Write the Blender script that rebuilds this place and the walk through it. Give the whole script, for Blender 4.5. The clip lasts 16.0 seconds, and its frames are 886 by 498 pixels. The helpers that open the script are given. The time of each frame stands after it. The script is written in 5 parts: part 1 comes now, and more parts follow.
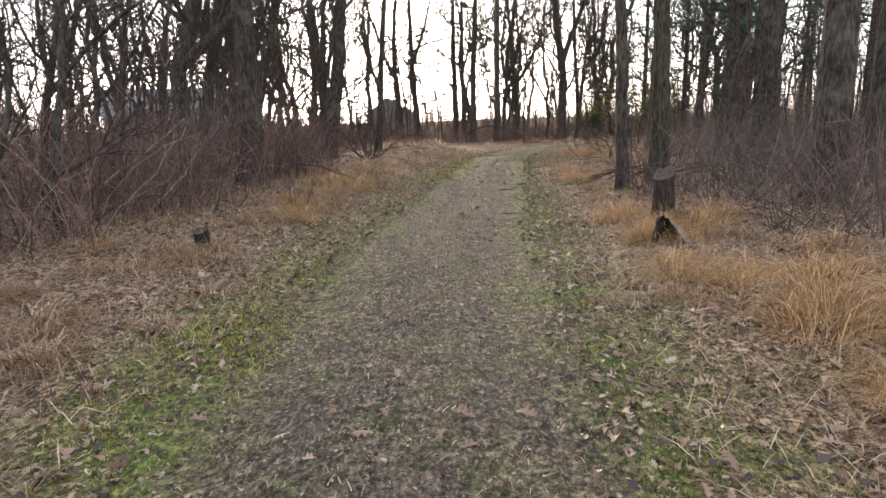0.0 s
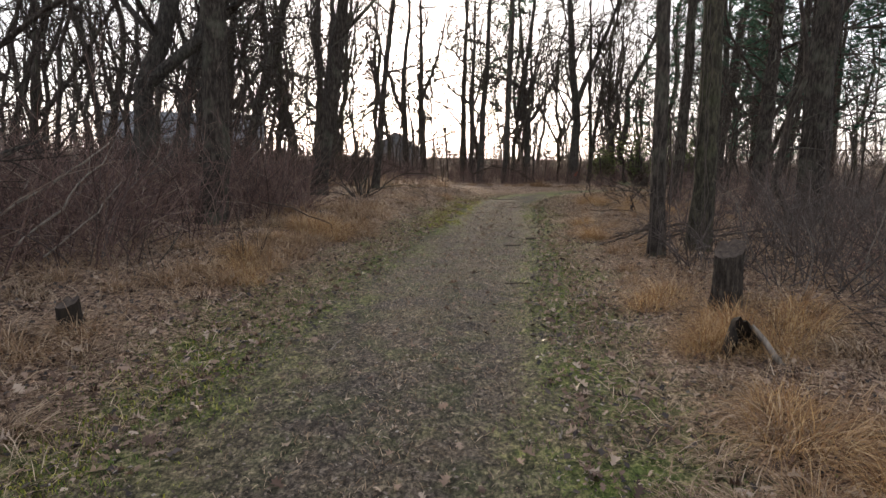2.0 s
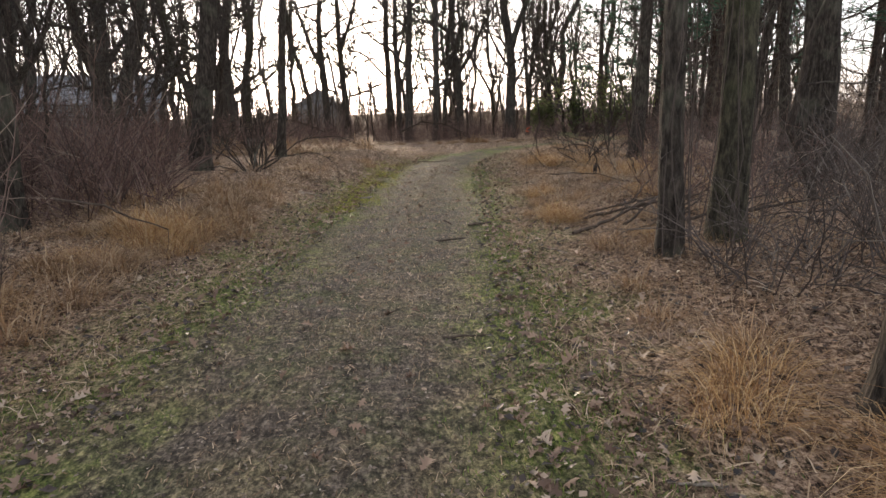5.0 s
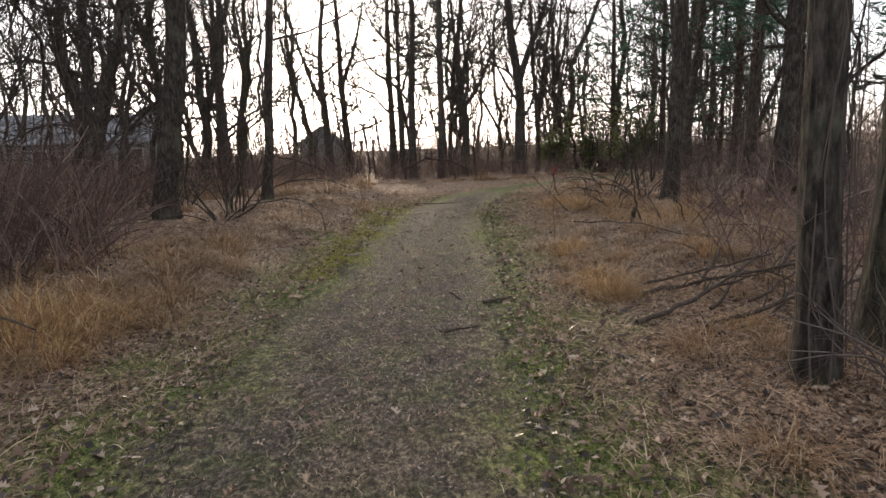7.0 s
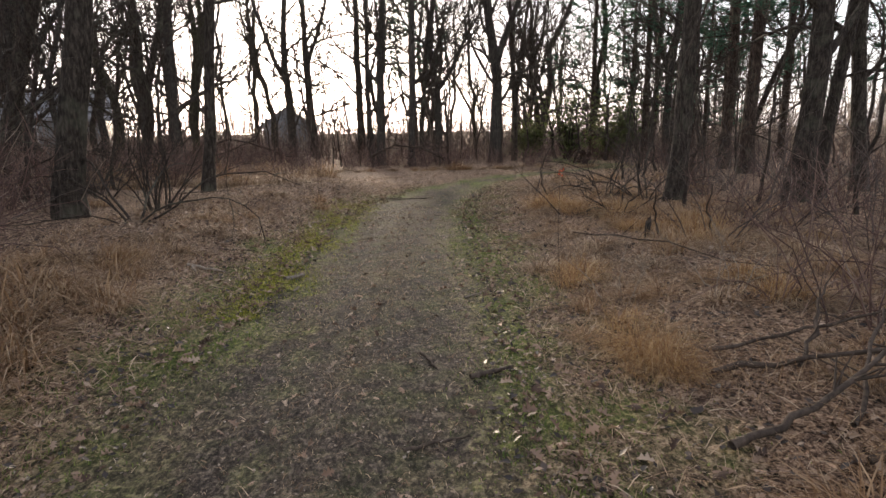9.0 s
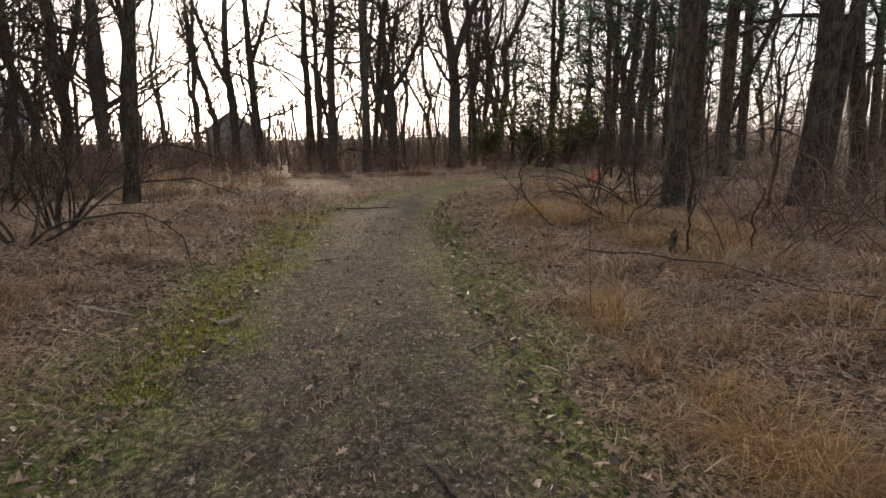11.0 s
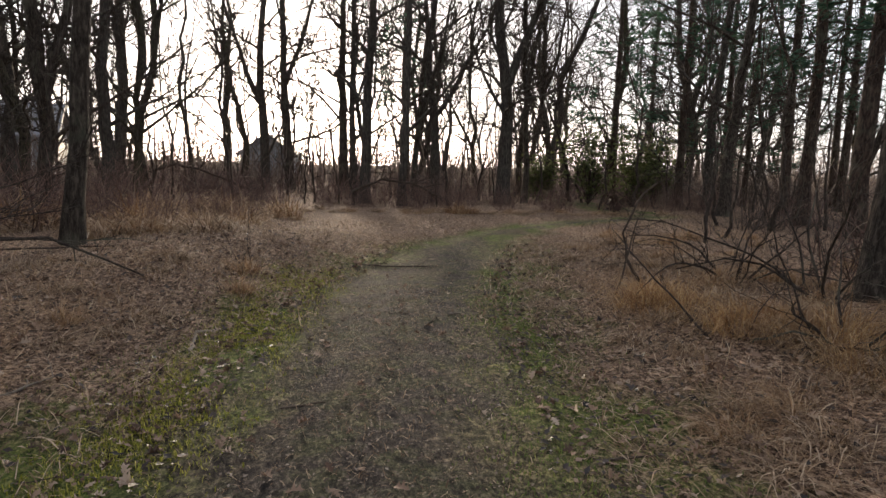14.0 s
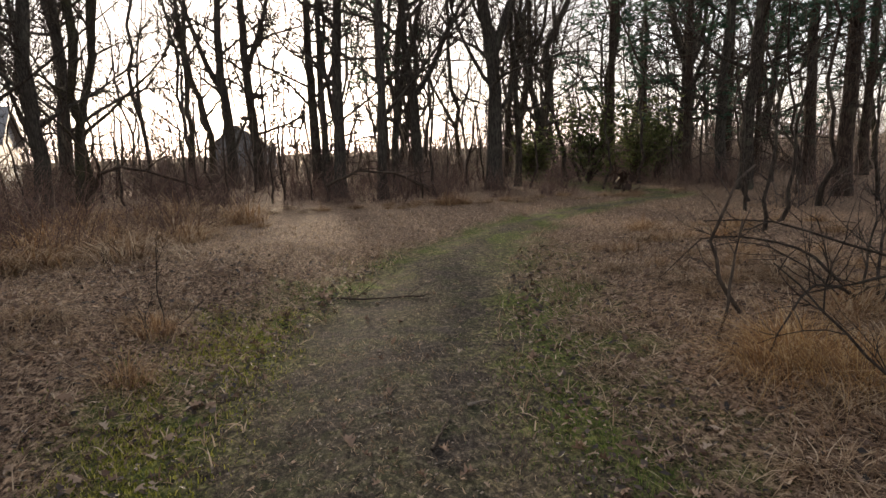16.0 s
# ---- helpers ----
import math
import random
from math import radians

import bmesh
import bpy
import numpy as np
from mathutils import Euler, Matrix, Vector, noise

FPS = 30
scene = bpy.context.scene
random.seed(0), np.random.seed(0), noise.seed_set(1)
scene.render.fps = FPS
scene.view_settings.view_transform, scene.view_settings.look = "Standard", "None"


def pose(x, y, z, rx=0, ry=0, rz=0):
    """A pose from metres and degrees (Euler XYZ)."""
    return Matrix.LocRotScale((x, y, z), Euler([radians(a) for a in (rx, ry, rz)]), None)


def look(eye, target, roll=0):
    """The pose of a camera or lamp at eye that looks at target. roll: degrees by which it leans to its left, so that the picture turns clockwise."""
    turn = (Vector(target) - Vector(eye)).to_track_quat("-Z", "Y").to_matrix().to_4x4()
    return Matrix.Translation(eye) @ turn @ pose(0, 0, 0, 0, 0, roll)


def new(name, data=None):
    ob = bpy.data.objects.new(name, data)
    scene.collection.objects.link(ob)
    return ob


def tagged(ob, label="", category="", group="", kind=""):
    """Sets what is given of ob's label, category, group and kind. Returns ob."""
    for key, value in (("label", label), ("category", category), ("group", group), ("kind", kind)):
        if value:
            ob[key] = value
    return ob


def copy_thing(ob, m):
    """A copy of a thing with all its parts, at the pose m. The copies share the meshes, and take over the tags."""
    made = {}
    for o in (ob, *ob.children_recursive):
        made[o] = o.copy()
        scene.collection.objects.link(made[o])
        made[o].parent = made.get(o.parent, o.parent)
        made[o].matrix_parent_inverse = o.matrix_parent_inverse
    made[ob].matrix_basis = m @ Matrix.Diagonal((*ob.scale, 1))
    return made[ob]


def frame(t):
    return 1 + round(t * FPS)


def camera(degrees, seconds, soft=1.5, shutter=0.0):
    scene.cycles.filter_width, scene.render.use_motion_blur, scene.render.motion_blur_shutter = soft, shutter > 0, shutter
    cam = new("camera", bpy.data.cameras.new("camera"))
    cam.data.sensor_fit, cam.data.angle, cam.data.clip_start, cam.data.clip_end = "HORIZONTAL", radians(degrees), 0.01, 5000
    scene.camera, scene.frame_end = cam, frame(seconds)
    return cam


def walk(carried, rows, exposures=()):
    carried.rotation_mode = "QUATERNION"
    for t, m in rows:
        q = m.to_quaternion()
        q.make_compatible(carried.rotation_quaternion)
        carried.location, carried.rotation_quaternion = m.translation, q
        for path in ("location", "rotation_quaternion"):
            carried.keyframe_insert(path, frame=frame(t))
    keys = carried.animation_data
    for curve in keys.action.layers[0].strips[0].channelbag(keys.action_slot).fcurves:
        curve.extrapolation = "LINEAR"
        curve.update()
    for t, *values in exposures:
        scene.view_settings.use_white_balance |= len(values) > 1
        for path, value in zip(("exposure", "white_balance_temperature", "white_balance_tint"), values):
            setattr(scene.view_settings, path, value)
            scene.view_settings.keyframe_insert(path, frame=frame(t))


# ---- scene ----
cam = camera(72.3, 16.0, 1.5)
PATH = [
    (0, (0.173, 0.242, 1.383), (0.124, 2.198, 0.966), -1.9),
    (0.5, (0.207, 0.731, 1.355), (0.161, 2.676, 0.89), -0.8),
    (1, (0.217, 1.268, 1.405), (0.242, 3.212, 0.934), -1.0),
    (1.5, (0.27, 1.753, 1.432), (0.249, 3.718, 1.064), 1.9),
    (2, (0.333, 2.286, 1.424), (0.271, 4.263, 1.123), 1.0),
    (2.5, (0.433, 2.797, 1.378), (0.43, 4.767, 1.032), 0.2),
    (3, (0.44, 3.356, 1.357), (0.412, 5.316, 0.962), -0.6),
    (3.5, (0.454, 3.881, 1.4), (0.457, 5.846, 1.027), -1.8),
    (6, (0.73, 6.54, 1.443), (0.916, 8.473, 0.965), -0.5),
    (6.5, (0.771, 7.049, 1.456), (0.922, 9.002, 1.052), -1.9),
    (7, (0.772, 7.552, 1.449), (0.893, 9.52, 1.118), -2.1),
    (7.5, (0.867, 8.087, 1.466), (1.021, 10.055, 1.148), -1.1),
    (8, (0.922, 8.6, 1.478), (1.004, 10.55, 1.041), 0.1),
    (8.5, (0.927, 9.104, 1.52), (1.076, 11.058, 1.122), -0.2),
    (11, (0.819, 11.143, 1.4), (1.195, 13.073, 1.034), -1.1),
    (11.5, (0.908, 11.777, 1.363), (1.349, 13.689, 0.973), 0.4),
    (12, (0.961, 12.342, 1.348), (1.27, 14.265, 0.894), -2.0),
    (12.5, (1.051, 12.961, 1.394), (1.409, 14.879, 0.953), 0.3),
    (13, (1.119, 13.538, 1.429), (1.366, 15.493, 1.088), 0.5),
    (13.5, (1.142, 14.077, 1.439), (1.377, 16.039, 1.126), 0.9),
    (14, (1.153, 14.723, 1.446), (1.422, 16.686, 1.176), 1.4),
    (14.5, (1.12, 15.385, 1.443), (1.327, 17.34, 1.079), -2.7),
    (15, (1.192, 15.997, 1.535), (1.557, 17.921, 1.125), -1.3),
    (15.5, (1.255, 16.538, 1.541), (1.592, 18.478, 1.188), 2.7),
    (16, (1.359, 17.173, 1.524), (1.672, 19.121, 1.196), -2.0),
]
EXPOSURES = [(0, 2.18, 6550, 14), (0.5, 2.03, 6550, 14), (1, 2.28, 6550, 14), (1.5, 1.98, 6550, 14), (2, 1.43, 6550, 14), (2.5, 1.28, 6550, 15), (3, 1.48, 6550, 14), (3.5, 1.68, 6550, 14), (6, 1.73, 6850, 14), (6.5, 1.93, 6650, 14), (7, 1.58, 6650, 14), (7.5, 1.18, 6750, 15), (8, 1.34, 6750, 16), (8.5, 1.54, 6650, 16), (11, 1.34, 7050, 16), (11.5, 1.39, 7050, 16), (12.4, 1.71, 7050, 17), (13.5, 1.24, 6950, 15), (14, 1.19, 6750, 15), (14.5, 1.34, 6950, 15), (15, 1.74, 6950, 15), (15.5, 1.44, 7050, 15), (16, 1.14, 7050, 15)]
walk(cam, [(t, look(eye, target, roll)) for t, eye, target, roll in PATH], EXPOSURES)

# ---- world and sun ----
SUN_AZ, SUN_EL = -5.6, 9.0
world = bpy.data.worlds.new("sky")
scene.world = world
world.use_nodes = True
wn, wl = world.node_tree.nodes, world.node_tree.links
sky = wn.new("ShaderNodeTexSky")
sky.sky_type = 'NISHITA'
sky.sun_disc = False
sky.sun_elevation, sky.sun_rotation = radians(SUN_EL), radians(SUN_AZ)
sky.air_density, sky.dust_density, sky.ozone_density = 1.0, 1.2, 1.0
thin_cloud = wn.new("ShaderNodeHueSaturation")
thin_cloud.inputs["Saturation"].default_value = 0.45
wl.new(sky.outputs[0], thin_cloud.inputs["Color"])
veil = wn.new("ShaderNodeMix")
veil.data_type = 'RGBA'
veil.inputs[0].default_value, veil.inputs[7].default_value = 0.5, (2.9, 3.2, 3.7, 1)
wl.new(thin_cloud.outputs[0], veil.inputs[6])
wl.new(veil.outputs[2], wn["Background"].inputs[0])
wn["Background"].inputs[1].default_value = 0.15

sun_data = bpy.data.lights.new("sun", 'SUN')
sun_data.energy, sun_data.angle, sun_data.color = 4.5, radians(5), (1.0, 0.84, 0.62)
sun = new("sun", sun_data)
sun_dir = Vector((math.sin(radians(SUN_AZ)) * math.cos(radians(SUN_EL)), math.cos(radians(SUN_AZ)) * math.cos(radians(SUN_EL)), math.sin(radians(SUN_EL))))
sun.matrix_world = look(sun_dir * 60, (0, 0, 0))


# ---- materials ----
def ramp(nt, fac, stops):
    r = nt.nodes.new("ShaderNodeValToRGB")
    els = r.color_ramp.elements
    while len(els) < len(stops):
        els.new(0.5)
    for e, (p, c) in zip(els, stops):
        e.position, e.color = p, (*c, 1)
    nt.links.new(fac, r.inputs[0])
    return r.outputs[0]


def noise_tex(nt, vec, scale, detail=4.0, rough=0.6):
    n = nt.nodes.new("ShaderNodeTexNoise")
    n.inputs["Scale"].default_value, n.inputs["Detail"].default_value, n.inputs["Roughness"].default_value = scale, detail, rough
    nt.links.new(vec, n.inputs["Vector"])
    return n.outputs["Fac"]


def stretched(nt, vec, sx, sy, sz):
    m = nt.nodes.new("ShaderNodeMapping")
    m.inputs["Scale"].default_value = (sx, sy, sz)
    nt.links.new(vec, m.inputs["Vector"])
    return m.outputs[0]


def mixed(nt, fac, a, b, how='MIX'):
    m = nt.nodes.new("ShaderNodeMix")
    m.data_type, m.blend_type = 'RGBA', how
    for sock, v in ((m.inputs[0], fac), (m.inputs[6], a), (m.inputs[7], b)):
        if isinstance(v, bpy.types.NodeSocket):
            nt.links.new(v, sock)
        else:
            sock.default_value = v if isinstance(v, (int, float)) else (*v, 1)
    return m.outputs[2]


def calc(nt, op, a, b=0.0, clamp=False):
    m = nt.nodes.new("ShaderNodeMath")
    m.operation, m.use_clamp = op, clamp
    for sock, v in ((m.inputs[0], a), (m.inputs[1], b)):
        if isinstance(v, bpy.types.NodeSocket):
            nt.links.new(v, sock)
        else:
            sock.default_value = v
    return m.outputs[0]


def fresh(name, rough=0.9, spec=0.2):
    mat = bpy.data.materials.new(name)
    mat.use_nodes = True
    nt = mat.node_tree
    bsdf = nt.nodes["Principled BSDF"]
    bsdf.inputs["Roughness"].default_value = rough
    bsdf.inputs["Specular IOR Level"].default_value = spec
    return mat, nt, bsdf


def bumped(nt, bsdf, height, strength, distance):
    b = nt.nodes.new("ShaderNodeBump")
    b.inputs["Strength"].default_value, b.inputs["Distance"].default_value = strength, distance
    nt.links.new(height, b.inputs["Height"])
    nt.links.new(b.outputs[0], bsdf.inputs["Normal"])


def island(nt):
    return nt.nodes.new("ShaderNodeNewGeometry").outputs["Random Per Island"]


def bark_material(name, dark, mid, light, lichen=(0.2, 0.21, 0.15), grain=1.0):
    mat, nt, bsdf = fresh(name)
    pos = nt.nodes.new("ShaderNodeTexCoord").outputs["Object"]
    furrow = noise_tex(nt, stretched(nt, pos, 24 * grain, 24 * grain, 6.5 * grain), 1.0, 6, 0.7)
    col = ramp(nt, furrow, [(0.36, dark), (0.5, mid), (0.64, light)])
    blot = noise_tex(nt, pos, 1.7, 3)
    col = mixed(nt, ramp(nt, blot, [(0.52, (0, 0, 0)), (0.72, (0.5, 0.5, 0.5))]), col, lichen)
    nt.links.new(col, bsdf.inputs["Base Color"])
    bumped(nt, bsdf, furrow, 1.0, 0.05)
    return mat


def blade_material(name, stops, through_light=0.35, patch=0.0, rough=0.7, spec=0.3):
    """Thin leaves and blades: colour by piece, some light passing through."""
    mat, nt, bsdf = fresh(name, rough, spec)
    rnd = island(nt)
    if patch:
        pos = nt.nodes.new("ShaderNodeNewGeometry").outputs["Position"]
        rnd = calc(nt, 'ADD', calc(nt, 'MULTIPLY', rnd, 1 - patch), calc(nt, 'MULTIPLY', noise_tex(nt, pos, 0.9, 3), patch))
    col = ramp(nt, rnd, stops)
    nt.links.new(col, bsdf.inputs["Base Color"])
    tr = nt.nodes.new("ShaderNodeBsdfTranslucent")
    nt.links.new(col, tr.inputs[0])
    mx = nt.nodes.new("ShaderNodeMixShader")
    mx.inputs[0].default_value = through_light
    nt.links.new(bsdf.outputs[0], mx.inputs[1])
    nt.links.new(tr.outputs[0], mx.inputs[2])
    nt.links.new(mx.outputs[0], nt.nodes["Material Output"].inputs[0])
    return mat


BARK = bark_material("furrowed_bark", (0.018, 0.014, 0.011), (0.055, 0.044, 0.035), (0.12, 0.098, 0.08))
BARK_OLIVE = bark_material("mossy_bark", (0.02, 0.017, 0.012), (0.06, 0.052, 0.036), (0.12, 0.105, 0.07), (0.1, 0.115, 0.05))
BARK_GREY = bark_material("grey_bark", (0.026, 0.022, 0.019), (0.066, 0.057, 0.048), (0.13, 0.115, 0.098), (0.13, 0.13, 0.1))
BARK_PINE = bark_material("pine_bark", (0.022, 0.015, 0.012), (0.065, 0.045, 0.035), (0.13, 0.092, 0.07))
TWIG = bark_material("twig_bark", (0.028, 0.022, 0.018), (0.062, 0.048, 0.039), (0.115, 0.092, 0.076))
CANE = blade_material("reddish_cane", [(0.0, (0.06, 0.034, 0.029)), (0.45, (0.15, 0.09, 0.074)), (0.8, (0.24, 0.155, 0.122)), (1.0, (0.34, 0.27, 0.21))], 0.0)
CANE_GREY = blade_material("grey_cane", [(0.0, (0.045, 0.034, 0.029)), (0.6, (0.1, 0.076, 0.064)), (1.0, (0.22, 0.185, 0.155))], 0.0)
# paler CANE_GREY for the far brush, skylight put into the colour
CANE_FAR = blade_material("skylit_far_cane", [(0.0, (0.08, 0.055, 0.045)), (0.6, (0.17, 0.125, 0.1)), (1.0, (0.33, 0.27, 0.215))], 0.0)
STRAW = blade_material("dry_straw", [(0.0, (0.16, 0.09, 0.047)), (0.4, (0.31, 0.19, 0.104)), (0.75, (0.46, 0.315, 0.19)), (1.0, (0.6, 0.46, 0.31))])
STRAW_ORANGE = blade_material("orange_straw", [(0.0, (0.14, 0.075, 0.04)), (0.4, (0.33, 0.19, 0.095)), (0.75, (0.49, 0.32, 0.175)), (1.0, (0.64, 0.5, 0.33))])
THATCH = blade_material("matted_grass", [(0.1, (0.075, 0.046, 0.029)), (0.4, (0.26, 0.17, 0.106)), (0.65, (0.45, 0.32, 0.205)), (0.9, (0.66, 0.52, 0.37))], 0.25, 0.2)
GREEN = blade_material("short_green_grass", [(0.1, (0.045, 0.08, 0.018)), (0.4, (0.11, 0.18, 0.035)), (0.65, (0.2, 0.26, 0.055)), (0.9, (0.36, 0.34, 0.13))], 0.4, 0.35)
LEAF = blade_material("oak_leaf", [(0.0, (0.06, 0.038, 0.028)), (0.35, (0.17, 0.108, 0.078)), (0.7, (0.33, 0.225, 0.16)), (0.93, (0.46, 0.35, 0.26)), (1.0, (0.5, 0.39, 0.3))], 0.2, 0.0, 0.7, 0.25)
NEEDLE = blade_material("pine_needle", [(0.0, (0.03, 0.075, 0.05)), (0.5, (0.06, 0.12, 0.08)), (1.0, (0.1, 0.165, 0.11))], 0.5)
EVERGREEN = blade_material("evergreen_leaf", [(0.0, (0.06, 0.085, 0.03)), (0.5, (0.13, 0.16, 0.06)), (1.0, (0.22, 0.235, 0.1))], 0.45)
LEAF_DULL = blade_material("dull_leaf_scrap", [(0.0, (0.05, 0.035, 0.028)), (0.5, (0.14, 0.105, 0.08)), (0.85, (0.24, 0.19, 0.15)), (1.0, (0.42, 0.36, 0.3))], 0.15)
LEAF_DARK = blade_material("rotting_leaf", [(0.0, (0.015, 0.011, 0.009)), (0.7, (0.05, 0.034, 0.026)), (1.0, (0.11, 0.08, 0.062))], 0.05, 0.0, 0.55, 0.4)
# yellow-green moss, brightened in colour for the sun falling on it
SUNLIT_MOSS = blade_material("yellow_moss", [(0.0, (0.13, 0.15, 0.025)), (0.5, (0.33, 0.34, 0.05)), (1.0, (0.55, 0.5, 0.14))], 0.5)
# orange straw again, made more golden so the colour carries the low sun
SUNLIT_GOLD_STRAW = blade_material("sunlit_gold_straw", [(0.0, (0.15, 0.078, 0.034)), (0.4, (0.35, 0.19, 0.083)), (0.75, (0.56, 0.36, 0.16)), (1.0, (0.76, 0.58, 0.35))])
RED_LEAF = blade_material("red_leaf", [(0.0, (0.4, 0.05, 0.03)), (1.0, (0.62, 0.12, 0.05))], 0.4)
DARK_LEAF = blade_material("dark_leaf", [(0.0, (0.025, 0.015, 0.012)), (1.0, (0.07, 0.04, 0.03))], 0.1)


def wood_material(name, dark, light):
    mat, nt, bsdf = fresh(name)
    pos = nt.nodes.new("ShaderNodeTexCoord").outputs["Object"]
    grain = noise_tex(nt, stretched(nt, pos, 30, 30, 5), 1.0, 5)
    nt.links.new(ramp(nt, grain, [(0.3, dark), (0.7, light)]), bsdf.inputs["Base Color"])
    bumped(nt, bsdf, grain, 0.8, 0.01)
    return mat


DEADWOOD = wood_material("weathered_wood", (0.1, 0.08, 0.065), (0.32, 0.27, 0.22))
STICKWOOD = wood_material("dark_stick", (0.035, 0.026, 0.02), (0.12, 0.09, 0.07))
PALEWOOD = wood_material("pale_stick", (0.2, 0.16, 0.12), (0.45, 0.38, 0.3))
HOLLOW = wood_material("rotten_wood", (0.012, 0.009, 0.007), (0.04, 0.03, 0.022))


# ---- plan: the track's centre line and the lie of the land ----
TRACK_Y = [-60, -5, 0, 3, 5, 8, 10.8, 12.5, 15, 18, 20, 22, 24.5, 27, 29, 31, 33]
TRACK_X = [-0.6, -0.4, -0.25, -0.2, -0.1, 0.08, 0.45, 0.6, 0.92, 1.22, 1.45, 1.75, 2.5, 3.6, 5.0, 7.2, 10.5]


def track_x(y):
    return np.interp(y, TRACK_Y, TRACK_X)


def smooth_step(a, b, v):
    s = np.clip((v - a) / (b - a), 0, 1)
    return s * s * (3 - 2 * s)


def waves(x, y):
    """Gentle uneven ground from a few crossing waves."""
    z = 0.030 * np.sin(1.3 * x + 0.7 * y + 0.5) * np.sin(0.9 * y - 0.6 * x)
    z = z + 0.018 * np.sin(2.9 * x - 1.7 * y + 1.1) * np.cos(2.3 * y + 1.2 * x)
    return z + 0.010 * np.sin(6.1 * x + 3.3 * y) * np.sin(5.2 * y - 4.1 * x + 2.0)


def ground_z(x, y):
    x, y = np.asarray(x, float), np.asarray(y, float)
    off = x - track_x(y)
    verge = smooth_step(1.2, 3.5, np.abs(off) + 0.3 * np.sin(1.1 * y + 1.7 * x) * np.sin(0.6 * y - 0.9)) * (1 - smooth_step(23, 31, y))
    z = verge * np.where(off < 0, 0.2 + 0.1 * smooth_step(12, 20, y) * (1 - smooth_step(24, 32, y)), 0.17)
    z = z - 0.03 * np.exp(-((off + 0.62) / 0.3) ** 2) - 0.03 * np.exp(-((off - 0.62) / 0.3) ** 2)
    z = z + waves(x, y) * (0.25 + 0.9 * verge)
    far = smooth_step(60, 400, np.hypot(x, y))
    return z * (1 - far)


def gz(x, y):
    return float(ground_z(x, y))


# ---- mesh tools ----
class Geo:
    """Gathers vertices and faces of one mesh."""

    def __init__(self):
        self.v, self.f, self.n = [], [], 0

    def add(self, verts, faces):
        self.v.append(np.asarray(verts, float))
        self.f.extend([tuple(i + self.n for i in f) for f in faces])
        self.n += len(verts)

    def mesh(self, name, mat, smooth=True):
        me = bpy.data.meshes.new(name)
        me.from_pydata(np.concatenate(self.v).tolist() if self.v else [], [], self.f)
        me.materials.append(mat)
        if smooth:
            me.polygons.foreach_set("use_smooth", [True] * len(me.polygons))
        me.update()
        return me


RING_FACES = {}


def ring_faces(rings, sides, tip):
    key = (rings, sides, tip)
    if key not in RING_FACES:
        fs = []
        for r in range(rings - 1):
            for s in range(sides):
                a, b = r * sides + s, r * sides + (s + 1) % sides
                fs.append((a, b, b + sides, a + sides))
        if tip:
            last = (rings - 1) * sides
            fs.append(tuple(range(last, last + sides)))
        RING_FACES[key] = fs
    return RING_FACES[key]


def tube(geo, pts, radii, sides=5, rough=0.0, rng=None, tip=True):
    pts = np.asarray(pts, float)
    d = np.gradient(pts, axis=0)
    d /= np.linalg.norm(d, axis=1)[:, None] + 1e-9
    ref = np.array([1.0, 0.13, 0.0]) if abs(d[:, 0]).mean() < 0.75 else np.array([0.0, 1.0, 0.1])
    u = np.cross(d, ref)
    u /= np.linalg.norm(u, axis=1)[:, None] + 1e-9
    w = np.cross(d, u)
    ang = np.arange(sides) * 2 * math.pi / sides
    rad = np.asarray(radii, float)[:, None] * np.ones(sides)
    if rough and rng is not None:
        ridges = rng.normal(0, rough, sides)
        rad = rad * (1 + ridges[None] + rng.normal(0, rough * 0.5, rad.shape))
    ring = pts[:, None] + rad[..., None] * (np.cos(ang)[None, :, None] * u[:, None] + np.sin(ang)[None, :, None] * w[:, None])
    geo.add(ring.reshape(-1, 3), ring_faces(len(pts), sides, tip))


def wander(rng, start, way, length, steps, curl=0.25, lift=0.0):
    """A wandering line, for limbs, twigs and canes."""
    p, d = np.array(start, float), np.array(way, float)
    d /= np.linalg.norm(d)
    out = [p.copy()]
    for _ in range(steps):
        d = d + rng.normal(0, curl, 3) + np.array([0, 0, lift])
        d /= np.linalg.norm(d)
        p = p + d * length / steps
        out.append(p.copy())
    return np.array(out)


def part(name, geo, mat, parent, label="", smooth=True):
    ob = new(name, geo.mesh(name, mat, smooth) if isinstance(geo, Geo) else geo)
    ob.parent = parent
    if label:
        ob["label"] = label
    return ob


def thing(name, x, y, label, category, group="", kind="", dz=0.0, turn=0.0):
    ob = new(name)
    ob.empty_display_size = 0.1
    ob.matrix_basis = pose(x, y, gz(x, y) + dz, 0, 0, turn)
    return tagged(ob, label, category, group, kind)


def side_way(rng, d, spread):
    """A direction that leaves d at about the given angle."""
    d = d / np.linalg.norm(d)
    r = rng.normal(0, 1, 3)
    r -= d * (r @ d)
    r /= np.linalg.norm(r)
    return d * math.cos(spread) + r * math.sin(spread)


def bough(rng, start, way, length, steps, bend=0.5, jag=0.06, lift=0.0):
    """A limb that sweeps round in one slow curve, with small kinks on it."""
    p, d = np.array(start, float), np.array(way, float)
    d /= np.linalg.norm(d)
    turn = side_way(rng, d, math.pi / 2) * bend * rng.uniform(0.3, 1.3) / steps
    out = [p.copy()]
    for k in range(steps):
        d = d + turn + rng.normal(0, jag, 3) + np.array([0, 0, lift])
        if k == steps // 2 and rng.random() < 0.5:
            turn = -turn
        d /= np.linalg.norm(d)
        p = p + d * length / steps
        out.append(p.copy())
    return np.array(out)


